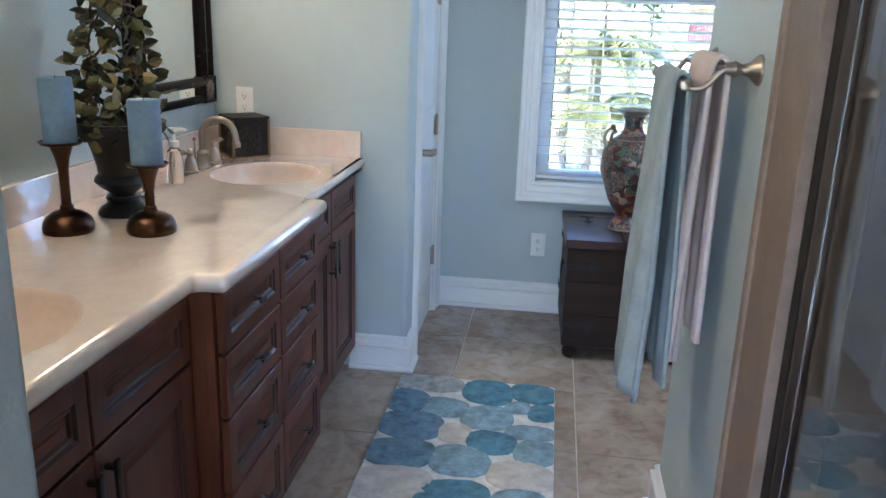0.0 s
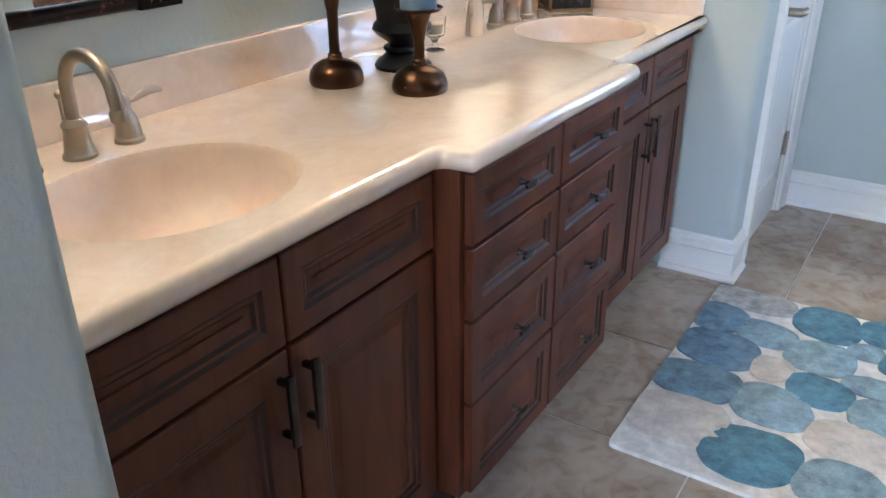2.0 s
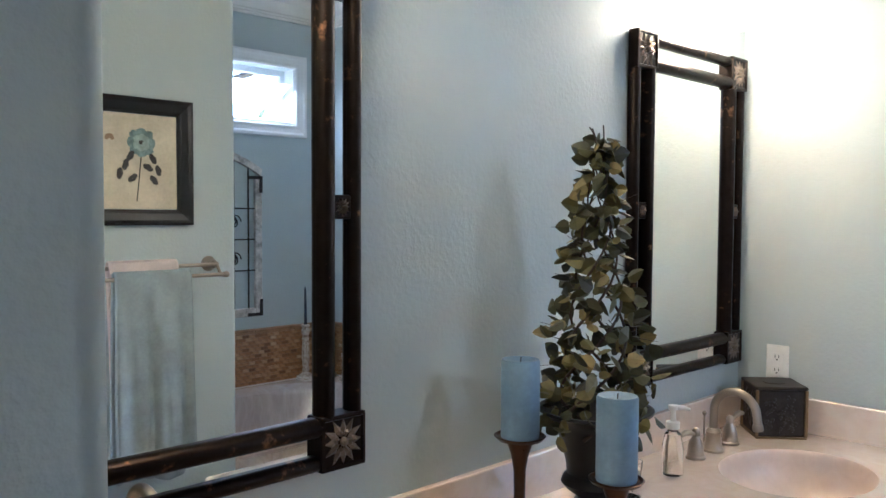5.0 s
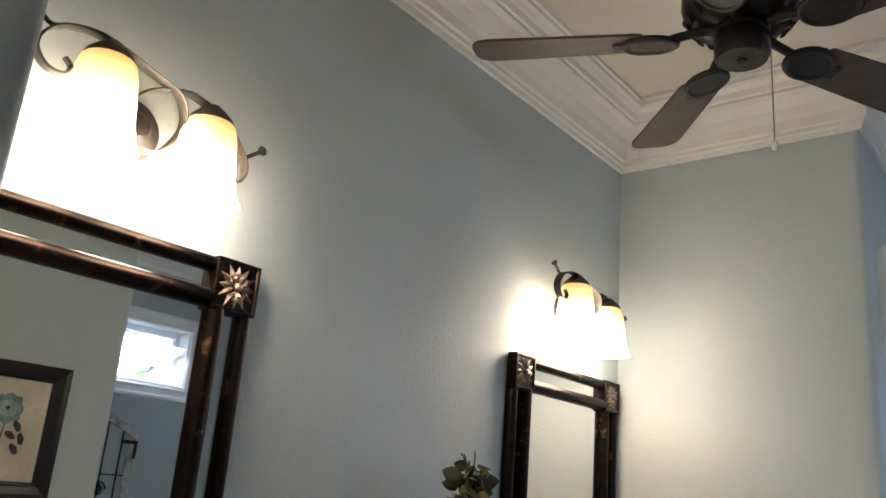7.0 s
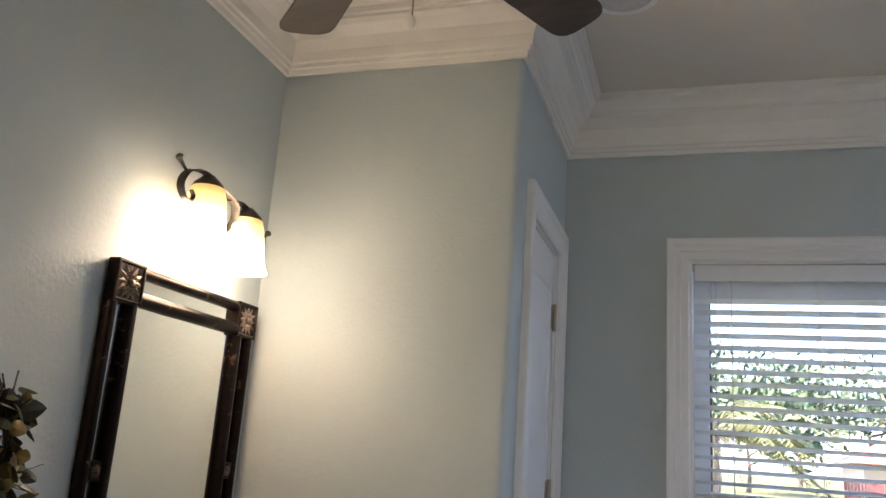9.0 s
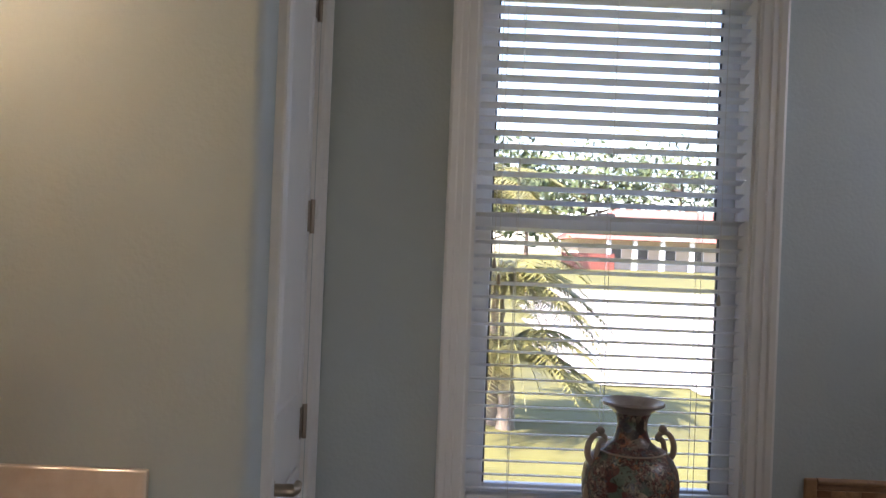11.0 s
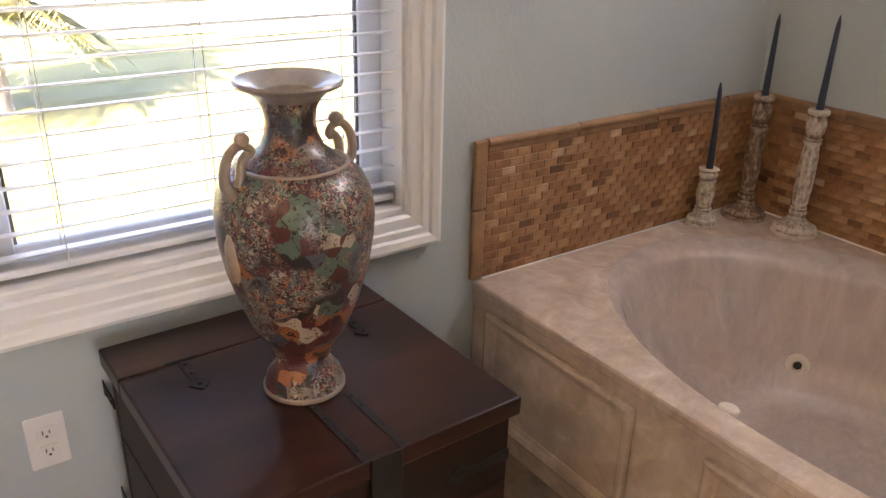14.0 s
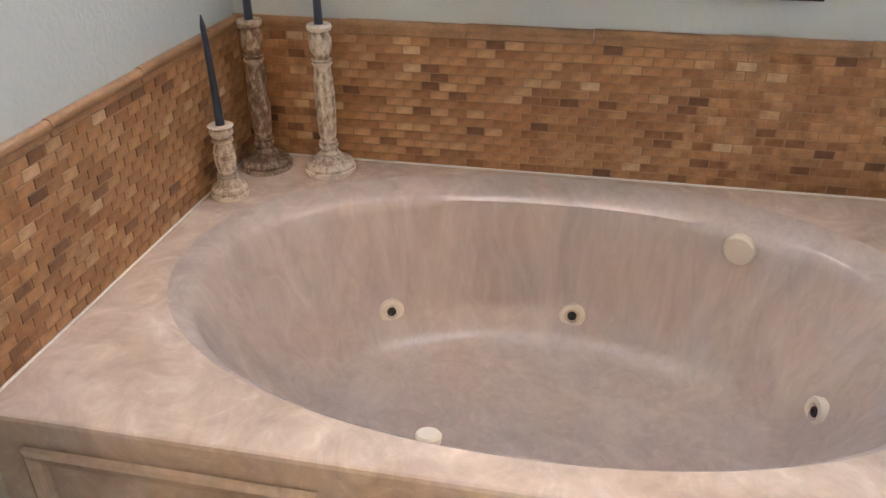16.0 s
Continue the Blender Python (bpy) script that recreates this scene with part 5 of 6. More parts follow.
for a, z in ((45.5, -0.300), (-5, -0.322), (-81, -0.275), (130, -0.28), (188, -0.29)):
    p, nrm = on_well(a, z)
    m = Matrix.Translation(p) @ nrm.to_track_quat("Z", "Y").to_matrix().to_4x4() @ pose(0, 0, 0, -12, 0, 0)
    j = part("jet", turn_bm(bm_lathe([(0.033, -0.012), (0.034, 0.002), (0.031, 0.007), (0.020, 0.008), (0.017, 0.004), (0.012, 0.002)], 28), m), JET, tub, "ivory whirlpool jet", True)
    part("nozzle", turn_bm(bm_lathe([(0.012, 0.0025), (0.011, 0.006), (0.006, 0.007), (0.0055, 0.003), (0.001, 0.003)], 18), m), PULL, j, "", True)
p, nrm = on_well(-36, -0.068)
m = Matrix.Translation(p) @ nrm.to_track_quat("Z", "Y").to_matrix().to_4x4()
part("suction_cover", turn_bm(bm_lathe([(0.037, -0.012), (0.038, 0.004), (0.033, 0.009), (0.001, 0.011)], 32, flute=0.02, flutes=12), m), JET, tub, "ivory round cover", True)
p = Vector((2.440 - ox, 3.515 - oy, TZ - 0.010))
part("air_control", turn_bm(bm_lathe([(0.020, -0.006), (0.021, 0.004), (0.018, 0.008), (0.001, 0.010)], 28), Matrix.Translation(p) @ pose(0, 0, 0, 0, 12, 0)), JET, tub, "ivory air control knob", True)
part("apron", bm_box(hx0 + 0.006, hx0 + 0.03, hy0, hy1, 0.001, TZ - 0.031), TUBSTONE, tub)
for y0, y1 in ((3.664, 4.166), (2.86, 3.48)):
    bm = bmesh.new()
    pts = [(y0 - oy, 0.07), (y1 - oy, 0.07), (y1 - oy, 0.372), (y0 - oy, 0.372)]
    prof = ((0.0, 0.0055), (0.0, 0.016), (-0.008, 0.020), (-0.020, 0.016), (-0.026, 0.010), (-0.034, 0.008), (-0.036, 0.0055))
    cols = []
    for d, o in prof:
        q = [(pts[0][0] - d, pts[0][1] - d), (pts[1][0] + d, pts[1][1] - d), (pts[2][0] + d, pts[2][1] + d), (pts[3][0] - d, pts[3][1] + d)]
        cols.append([bm.verts.new((hx0 + 0.006 - o, a, b)) for a, b in q])
    for i in range(4):
        for j in range(len(prof) - 1):
            bm.faces.new((cols[j][i], cols[j][(i + 1) % 4], cols[j + 1][(i + 1) % 4], cols[j + 1][i]))
    bm.faces.new(cols[-1])
    part("apron_panel", bm, TUBSTONE, tub)

# ---- candlesticks at the tub ----
def washed_wood(name, pale, bare, cut):
    """Old turned wood: pale paint streaked with brown, darker in the hollows and paler along the edges."""
    m, n, l, p = material(name)
    a = noise_node(n, l, 1.0, 6.0, 0.65, stretch=(95, 95, 42), dist=0.5)
    b = noise_node(n, l, 160.0, 3.0)
    geo_ = n.new("ShaderNodeNewGeometry")
    add_ = n.new("ShaderNodeMath")
    add_.operation = "MULTIPLY_ADD"
    add_.inputs[1].default_value = 2.6
    l.new(geo_.outputs["Pointiness"], add_.inputs[0])
    l.new(a.outputs[0], add_.inputs[2])
    sub_ = n.new("ShaderNodeMath")
    sub_.operation, sub_.inputs[1].default_value = "SUBTRACT", 1.30
    l.new(add_.outputs[0], sub_.inputs[0])
    c1_ = ramp_node(n, l, sub_.outputs[0], [(0.0, shade(bare, 0.5)), (0.5, bare), (1.0, pale)])
    for e, q in zip(c1_.color_ramp.elements, (cut - 0.32, cut - 0.10, cut + 0.16)):
        e.position = q
    c2_ = ramp_node(n, l, b.outputs[0], [(0.3, (0.8, 0.78, 0.75)), (0.6, (1, 1, 1))])
    l.new(mix_node(n, l, 1.0, c1_.outputs[0], c2_.outputs[0], "MULTIPLY"), p.inputs["Base Color"])
    p.inputs["Roughness"].default_value = 0.68
    bump_node(n, l, p, a.outputs[0], 0.4, 0.002)
    return m


WHITEWASH = washed_wood("whitewashed_wood", (0.66, 0.59, 0.50), (0.26, 0.18, 0.12), 0.47)
WORN = washed_wood("worn_brown_wood", (0.50, 0.42, 0.33), (0.17, 0.105, 0.065), 0.61)


def candlestick(x, y, h, mat, rb, taper, lean, label, twist=0.0):
    """A turned stick: round base, beaded shaft with a carved drum, and a cup; a twist winds deep spiral grooves round the drum."""
    c = thing("candlestick", (x, y, TZ), label, "candlestick", "candlesticks at the tub")
    part("base", bm_lathe([(rb * 0.97, 0), (rb, 0.004), (rb, 0.012), (rb * 0.93, 0.015), (rb * 0.95, 0.019), (rb * 0.90, 0.026), (rb * 0.72, 0.031), (rb * 0.62, 0.037), (rb * 0.50, 0.043), (rb * 0.42, 0.046)], 40), mat, c, "", True)
    r, zs = 0.0235, 0.044
    span = h - zs
    beads = ((0.00, 0.90), (0.02, 1.12), (0.045, 0.78), (0.06, 1.0), (0.085, 1.08), (0.10, 0.74), (0.115, 1.02), (0.13, 0.80), (0.16, 0.92))
    cup = ((0.70, 0.92), (0.715, 1.10), (0.73, 0.80), (0.745, 1.05), (0.76, 0.78), (0.78, 0.86), (0.80, 1.02), (0.84, 1.16), (0.89, 1.18), (0.93, 1.0), (0.945, 0.90), (0.96, 1.22), (0.985, 1.30), (1.0, 1.16))
    part("stem", bm_lathe([(r * k, zs + span * t) for t, k in beads], 30), mat, c, "", True)
    bm = bmesh.new()
    rings = []
    for i in range(33):
        t = i / 32
        swell = 0.92 + 0.22 * math.sin(math.pi * min(1.0, t * 1.05)) ** 0.7
        ring = []
        for k in range(36):
            a = 2 * math.pi * k / 36
            if twist:
                cut = 1 - 0.20 * max(0.0, math.sin(3 * a + twist * t)) ** 0.6 * math.sin(math.pi * t) ** 0.4
            else:
                cut = 1 - 0.09 * abs(math.sin(4 * a)) * (1 if (t * 5) % 1 > 0.18 else 0.2)
            q = r * swell * cut
            ring.append(bm.verts.new((q * math.cos(a), q * math.sin(a), zs + span * (0.16 + 0.54 * t))))
        rings.append(ring)
    for a, b in zip(rings, rings[1:]):
        for k in range(36):
            bm.faces.new((a[k], a[(k + 1) % 36], b[(k + 1) % 36], b[k]))
    bm.faces.new(rings[0][::-1])
    bm.faces.new(rings[-1])
    part("shaft", bm, mat, c, "carved weathered shaft", True)
    part("cup", bm_lathe([(r * k, zs + span * t) for t, k in cup] + [(0.012, h), (0.011, h - 0.006), (0.001, h - 0.006)], 30), mat, c, "", True)
    t = thing("taper_candle", (x, y, TZ + h - 0.0055), "tall navy taper candle in a weathered candlestick", "candle", "taper candles")
    pts = [(lean * (z / taper) ** 2, 0, z) for z in np.linspace(0, taper, 12)]
    part("wax", bm_tube(pts, [0.0108 - 0.005 * (i / 11) for i in range(11)] + [0.0015], 14), WAXDARK, t, "", True)


candlestick(3.168, 4.178, 0.182, WHITEWASH, 0.046, 0.262, -0.012, "short whitewashed wood candlestick on the tub deck")
candlestick(3.345, 4.156, 0.385, WORN, 0.067, 0.240, 0.0, "tall weathered wood candlestick with a spiral shaft in the tub corner", 9.0)
candlestick(3.358, 3.985, 0.378, WHITEWASH, 0.066, 0.262, 0.004, "tall whitewashed wood candlestick on the tub deck")

# ---- towel bar, towels, picture ----
bar = thing("towel_bar", (XT, 2.17, 1.345), "brushed nickel double towel bar with curved arms", "towel bar")
for s in (-1, 1):
    y = s * 0.235
    part("post", turn_bm(bm_lathe([(0.030, 0), (0.030, 0.005), (0.024, 0.012), (0.014, 0.022), (0.010, 0.034), (0.012, 0.040), (0.016, 0.048), (0.012, 0.058), (0.010, 0.066)], 26), pose(-0.001, y, 0.018, 0, -90, 0)), NICKEL, bar, "", True)
    part("arm", bm_tube(curve_pts([(-0.062, y, 0.018), (-0.075, y, 0.012), (-0.095, y, -0.012), (-0.118, y, -0.022), (-0.142, y, -0.018)], 6), 0.0065, 12), NICKEL, bar, "", True)
    part("end_cap", turn_bm(bm_lathe([(0.001, -0.012), (0.009, -0.010), (0.0125, 0), (0.009, 0.010), (0.001, 0.012)], 16), pose(-0.140, y, -0.016, 90, 0, 0)), NICKEL, bar, "", True)
for x, z in ((-0.066, 0.018), (-0.140, -0.016)):
    part("rod", bm_tube([(x, -0.235, z), (x, 0.235, z)], 0.0075, 12), NICKEL, bar, "", True)


def towel(name, x, y0, y1, ztop, zf, zb, mat, label, bulge, seed, hem):
    """A folded towel draped over a rod: two thick hanging layers with soft folds."""
    trng = random.Random(seed)
    ph = [trng.uniform(0, 6.28) for _ in range(6)]
    t = thing(name, (x, (y0 + y1) / 2, ztop), label, "towel", "hanging towels")
    bm = bmesh.new()
    NY, NS = 34, 40
    hw = (y1 - y0) / 2
    lf, lb = ztop - zf, ztop - zb

    def line(v):
        pts = []
        for k in range(NS + 1):
            s = k / NS
            if s < 0.44:
                d = (0.44 - s) / 0.44
                px, pz = -0.016 - bulge * d ** 0.8, -0.012 - d * (lf - 0.012)
            elif s > 0.56:
                d = (s - 0.56) / 0.44
                px, pz = 0.016 + 0.010 * d, -0.012 - d * (lb - 0.012)
            else:
                a = math.pi * (s - 0.44) / 0.12
                px, pz = -0.016 * math.cos(a), -0.012 + 0.026 * math.sin(a)
                d = 0
            amp = 0.013 * min(1, d * 1.6)
            wave = amp * (math.sin(v * 7 + ph[0] + d * 0.8) + 0.6 * math.sin(v * 15 + ph[1] - d))
            spread = 1 + 0.10 * d * math.sin(ph[2]) - 0.05 * d
            pts.append((px + (wave if s < 0.5 else wave * 0.4), v * hw * spread, pz + (0.012 * math.sin(v * 4 + ph[3]) if s < 0.02 else 0)))
        return pts

    grid = [[bm.verts.new(p) for p in line(-1 + 2 * j / NY)] for j in range(NY + 1)]
    for j in range(NY):
        for k in range(NS):
            bm.faces.new((grid[j][k], grid[j + 1][k], grid[j + 1][k + 1], grid[j][k + 1]))
    cloth = part("cloth", bm, mat, t, "", True)
    so = cloth.modifiers.new("thickness", "SOLIDIFY")
    so.thickness, so.offset = 0.011, 0.0
    return t


BLUETOWEL = plain("grey_blue_terry", (0.35, 0.40, 0.42), 0.95, var=0.15, scale=10, bump=1.0, bump_scale=500)
PINKTOWEL = plain("blush_terry", (0.72, 0.60, 0.56), 0.95, var=0.1, scale=10, bump=1.0, bump_scale=500)
towel("bath_towel", 1.600, 1.975, 2.255, 1.337, 0.62, 0.66, BLUETOWEL, "grey-blue terry bath towel folded over the front bar", 0.028, 3, 0)
towel("bath_towel", 1.674, 1.985, 2.240, 1.371, 0.70, 0.76, PINKTOWEL, "blush terry bath towel folded over the back bar", 0.010, 5, 0)

picture = thing("framed_picture", (XT, 2.095, 1.748), "black framed botanical flower print on the towel wall", "picture")
pw, phh = 0.238, 0.233
bm = turn_bm(bm_casing(-pw + 0.058, pw - 0.058, -phh + 0.058, phh - 0.058, True, [(0, 0.0), (0, 0.010), (0.008, 0.012), (0.014, 0.016), (0.04, 0.022), (0.052, 0.028), (0.058, 0.026), (0.058, 0.0)]), pose(-0.001, 0, 0, 0, 0, -90))
part("frame", bm, BLACK, picture)
part("print", bm_box(-0.009, -0.002, -pw + 0.060, pw - 0.060, -phh + 0.060, phh - 0.060), plain("aged_paper", (0.60, 0.53, 0.40), 0.7, var=0.15, scale=9), picture, "aged cream paper")
PETAL, PETAL_PALE, LEAFP = plain("print_teal", (0.20, 0.28, 0.28), 0.7, var=0.4, scale=40), plain("print_pale_teal", (0.32, 0.40, 0.38), 0.7, var=0.3, scale=40), plain("print_dark", (0.045, 0.04, 0.04), 0.7, var=0.3, scale=40)


def flat_blob(y, z, ry, rz_, tilt, mat, name, x=-0.0095):
    out = [(ry * math.cos(a) * (1 + 0.12 * math.cos(5 * a)), rz_ * math.sin(a)) for a in np.linspace(0, 2 * math.pi, 22)[:-1]]
    bm = bm_prism([(float(a), float(b)) for a, b in out], 0, 0.0008)
    part(name, turn_bm(bm, pose(x, y, z, 0, -90, 0) @ pose(0, 0, 0, 0, 0, tilt)), mat, picture)


for ring, count, rad, size in ((0, 8, 0.036, 0.021), (1, 6, 0.019, 0.016), (2, 1, 0.0, 0.010)):
    for k in range(count):
        a = 6.283 * (k + 0.4 * ring) / count
        flat_blob(0.042 + rad * math.cos(a), 0.070 + rad * math.sin(a), size, size * 0.82, math.degrees(a), (PETAL, PETAL_PALE, LEAFP)[ring], "petal", -0.0095 - 0.0004 * ring - 0.0001 * k)
part("flower_stem", turn_bm(bm_prism([(0.03, -0.0022), (0.03, 0.0022), (-0.155, 0.0022), (-0.155, -0.0022)], 0, 0.0006), pose(-0.0094, 0.040, 0.010, 0, -90, 0) @ pose(0, 0, 0, 0, 0, 6)), LEAFP, picture)
for y, z, tl in ((0.085, 0.012, 60), (0.0, 0.020, 120), (0.105, -0.030, 75), (-0.018, -0.012, 105), (0.088, -0.066, 50), (0.008, -0.060, 140), (-0.040, -0.045, 95), (0.066, -0.020, 30)):
    flat_blob(y, z, 0.011, 0.021, tl, LEAFP, "leaf_shape", -0.0112)
for tl, dy in ((35, -0.007), (-35, 0.007)):
    flat_blob(-0.075 + dy, 0.085, 0.013, 0.008, tl, plain("print_tan", (0.30, 0.2, 0.12), 0.7), "butterfly_wing")

# ---- arched iron wall panel over the tub ----
art = thing("wall_panel", (XR, 3.275, 0.89), "arched weathered wood and scrolled iron wall panel", "wall decor")
WPAINT = plain("chipped_white_paint", (0.60, 0.55, 0.50), 0.8, var=0.5, scale=18, bump=0.6, bump_scale=70)
aw, ah, arc_h = 0.41, 0.91, 0.13
for s in (-1, 1):
    part("stile", bm_box(-0.03, -0.002, *sorted((s * aw, s * (aw - 0.05))), 0, ah, 0.004, 1), WPAINT, art)
    for z in (0.0, ah - 0.11):
        part("corner_iron", bm_box(-0.034, -0.0302, *sorted((s * (aw + 0.001), s * (aw - 0.022))), z + 0.002, z + 0.11, 0.001, 1), IRON, art)
        part("corner_iron", bm_box(-0.034, -0.0302, *sorted((s * (aw - 0.0225), s * (aw - 0.11))), z + 0.002 + (0.086 if z else 0), z + 0.024 + (0.086 if z else 0), 0.001, 1), IRON, art)
part("rail", bm_box(-0.03, -0.002, -aw + 0.0502, aw - 0.0502, 0, 0.055, 0.004, 1), WPAINT, art)
bm = bmesh.new()
arcp = [(aw * math.sin(t), ah + arc_h * (1 - (math.sin(t)) ** 2)) for t in np.linspace(-math.pi / 2, math.pi / 2, 25)]
loops = []
for y, z in arcp:
    loops.append([bm.verts.new(p) for p in ((-0.03, y, z), (-0.002, y, z), (-0.002, y * 0.985, z - 0.05 + 0.0502), (-0.03, y * 0.985, z - 0.05 + 0.0502))])
    for v in loops[-1][:2]:
        v.co.z += 0.045
for a, b in zip(loops, loops[1:]):
    for i in range(4):
        bm.faces.new((a[i], a[(i + 1) % 4], b[(i + 1) % 4], b[i]))
bm.faces.new(loops[0])
bm.faces.new(loops[-1])
part("arch_rail", bm, WPAINT, art)
for k in range(7):
    y = -0.315 + 0.105 * k
    top = ah + arc_h * (1 - (y / aw) ** 2)
    part("iron_bar", bm_tube([(-0.016, y, 0.05), (-0.016, y, top + 0.005)], 0.0055, 8), IRON, art)
for y in (-0.21, 0.0, 0.21):
    for z0 in (0.32, 0.56):
        for s in (-1, 1):
            sp_ = [(-0.016, y + s * (0.012 + 0.040 * (1 - t) * math.cos(t * 9)), z0 + 0.055 + 0.045 * math.sin(t * 9) * (1 - 0.6 * t)) for t in np.linspace(0, 1, 26)]
            part("scroll", bm_tube(sp_, 0.0045, 7), IRON, art, "", True)
for z in (0.30, 0.50, 0.70):
    part("iron_rail", bm_tube([(-0.016, -aw + 0.05, z), (-0.016, aw - 0.05, z)], 0.0045, 7), IRON, art)

# ---- shower beside the towel wall ----
TILETRIM = plain("tan_stone_trim", (0.22, 0.155, 0.112), 0.5, var=0.2, scale=8, bump=0.2, bump_scale=60)
shower = thing("shower_enclosure", (XT, YS, 0), "bronze framed glass shower enclosure with tan tile jamb", "shower")
part("jamb_tile", bm_box(0.0, 0.12, -0.215, -0.03, 0.001, 2.249, 0.002, 1), TILETRIM, shower, "tan stone jamb")
part("edge_trim", bm_box(-0.008, 0.12, -0.0298, -0.0005, 0.001, 2.249, 0.008, 3), TILETRIM, shower)
part("frame_post", bm_box(0.02, 0.06, -0.262, -0.2152, 0.085, 2.15, 0.004, 2), BRONZE, shower, "dark bronze post")
part("frame_head", bm_box(0.02, 0.06, -1.60, -0.2625, 2.10, 2.15, 0.004, 2), BRONZE, shower)
part("frame_sill", bm_box(0.02, 0.06, -1.60, -0.2625, 0.085, 0.115, 0.004, 2), BRONZE, shower)
part("far_post", bm_box(0.02, 0.06, -1.65, -1.6005, 0.085, 2.15, 0.004, 2), BRONZE, shower)
part("kerb", bm_box(0.0, 0.12, -1.9, -0.2155, 0.001, 0.0845, 0.006, 2), TILETRIM, shower)
pane = part("glass_pane", bm_box(0.036, 0.044, -1.599, -0.2635, 0.1155, 2.0995), glass("shower_glass", (0.86, 0.9, 0.88)), shower, "clear glass")
pane.visible_shadow = False
structure("wall_shower_back", bm_box(XT, 1.86, YB, -0.08, 0.001, 2.249), SHOWER_TILE, "tan tiled shower end wall")
structure("wall_shower_lining", bm_box(1.8605, XR - 0.0005, 2.385, 2.4095, 0.001, 2.6), SHOWER_TILE, "tan stone tile lining the shower")
pebbles = bmesh.new()
srng = random.Random(11)
for i in range(26):
    for j in range(30):
        if srng.random() < 0.96:
            bm_lathe([(0.030 * srng.uniform(0.8, 1.1), 0), (0.024, 0.010), (0.001, 0.013)], 7, (1.90 + i * 0.058 + srng.uniform(-0.008, 0.008), 0.62 + j * 0.058 + srng.uniform(-0.008, 0.008), -0.002), pebbles)
pf = thing("pebble_floor", (0, 0, 0), "grey river pebble shower floor", "shower floor", kind="structure")
PEBM, n_, l_, p_ = material("river_pebble")
geo = n_.new("ShaderNodeNewGeometry")
l_.new(ramp_node(n_, l_, geo.outputs["Random Per Island"], [(0.0, (0.10, 0.11, 0.12)), (1.0, (0.34, 0.34, 0.33))]).outputs[0], p_.inputs["Base Color"])
tagged(part("pebble_field", pebbles, PEBM, pf, "", True), kind="stuff")

# ---- outdoors ----
def ground_z(x, y):
    t = max(0.0, min(1.0, (y - 14) / 62))
    return -0.28 + 0.45 * t * t * (3 - 2 * t)


def height_sheet(xs, ys, lift=0.0, keep=None):
    bm = bmesh.new()
    g = [[bm.verts.new((x, y, ground_z(x, y) + lift)) for y in ys] for x in xs]
    for i in range(len(xs) - 1):
        for j in range(len(ys) - 1):
            if keep is None or keep((xs[i] + xs[i + 1]) / 2, (ys[j] + ys[j + 1]) / 2):
                bm.faces.new((g[i][j], g[i + 1][j], g[i + 1][j + 1], g[i][j + 1]))
    for v in [v for v in bm.verts if not v.link_faces]:
        bm.verts.remove(v)
    return bm


LAWN = plain("lawn_grass", (0.115, 0.11, 0.022), 0.9, var=0.3, scale=0.5, bump=0.8, bump_scale=30)
DRIVE = plain("pale_concrete", (0.46, 0.43, 0.39), 0.85, var=0.12, scale=1.2, bump=0.3, bump_scale=40)
xs = [-900, -300, -100, -40] + [-20 + 4 * i for i in range(21)] + [80, 120, 300, 900]
ys = [-900, -200, -40, -6] + [4 * i for i in range(0, 31)] + [160, 260, 500, 1500]
structure("ground", height_sheet(xs, ys), LAWN, "sunlit mown lawn")
structure("road", height_sheet([2.6 + 0.4 * i for i in range(120)], [6 + 0.5 * i for i in range(66)], 0.02, lambda x, y: x > 3.3 + (y - 12) * 0.085 + 1.2 * max(0.0, 15.0 - y) ** 2 / 9.0 - 0.6 and y > 12.6 - 0.28 * (x - 3.4) and y < 38), DRIVE, "pale concrete driveway")

house = thing("house", (24.8, 80, ground_z(20, 80) - 0.1), "distant single-storey house with porch columns and red roof", "house")
STUCCO = plain("cream_stucco", (0.62, 0.54, 0.46), 0.85, var=0.08, scale=1)
ROOF = plain("red_roof", (0.34, 0.13, 0.10), 0.7, var=0.2, scale=2)
GLOOM = plain("shaded_window", (0.06, 0.06, 0.065), 0.3)
part("wall", bm_box(-10, 10, 0, 11, 0, 3.0), STUCCO, house)
bm = bmesh.new()
e = [bm.verts.new(p) for p in ((-11, -2.6, 2.95), (11, -2.6, 2.95), (11, 12, 2.95), (-11, 12, 2.95), (-5.5, 4.5, 6.2), (5.5, 4.5, 6.2))]
for q in ((0, 1, 5, 4), (1, 2, 5), (2, 3, 4, 5), (3, 0, 4), (3, 2, 1, 0)):
    bm.faces.new([e[i] for i in q])
part("roof", bm, ROOF, house)
bm = bmesh.new()
e = [bm.verts.new(p) for p in ((-2.6, -2.9, 2.96), (0.6, -2.9, 2.96), (-1.0, -2.9, 4.1), (-1.0, 2, 4.1), (-2.6, 2, 2.96), (0.6, 2, 2.96))]
for q in ((0, 1, 2), (0, 2, 3, 4), (2, 1, 5, 3), (0, 4, 5, 1)):
    bm.faces.new([e[i] for i in q])
part("gable", bm, STUCCO, house)
for x in (-7.5, -5.0, -2.4, 0.4, 3.0):
    part("porch_column", bm_box(x - 0.22, x + 0.22, -2.4, -1.96, 0, 2.949, 0.03, 1), VINYL, house)
for x in (-6.3, -3.7, -1.0, 1.7):
    w = part("window", bm_box(x - 0.55, x + 0.55, -0.06, -0.005, 0.7, 2.3), VINYL, house)
    part("pane", bm_box(x - 0.47, x + 0.47, -0.08, -0.061, 0.78, 2.22), GLOOM, w)
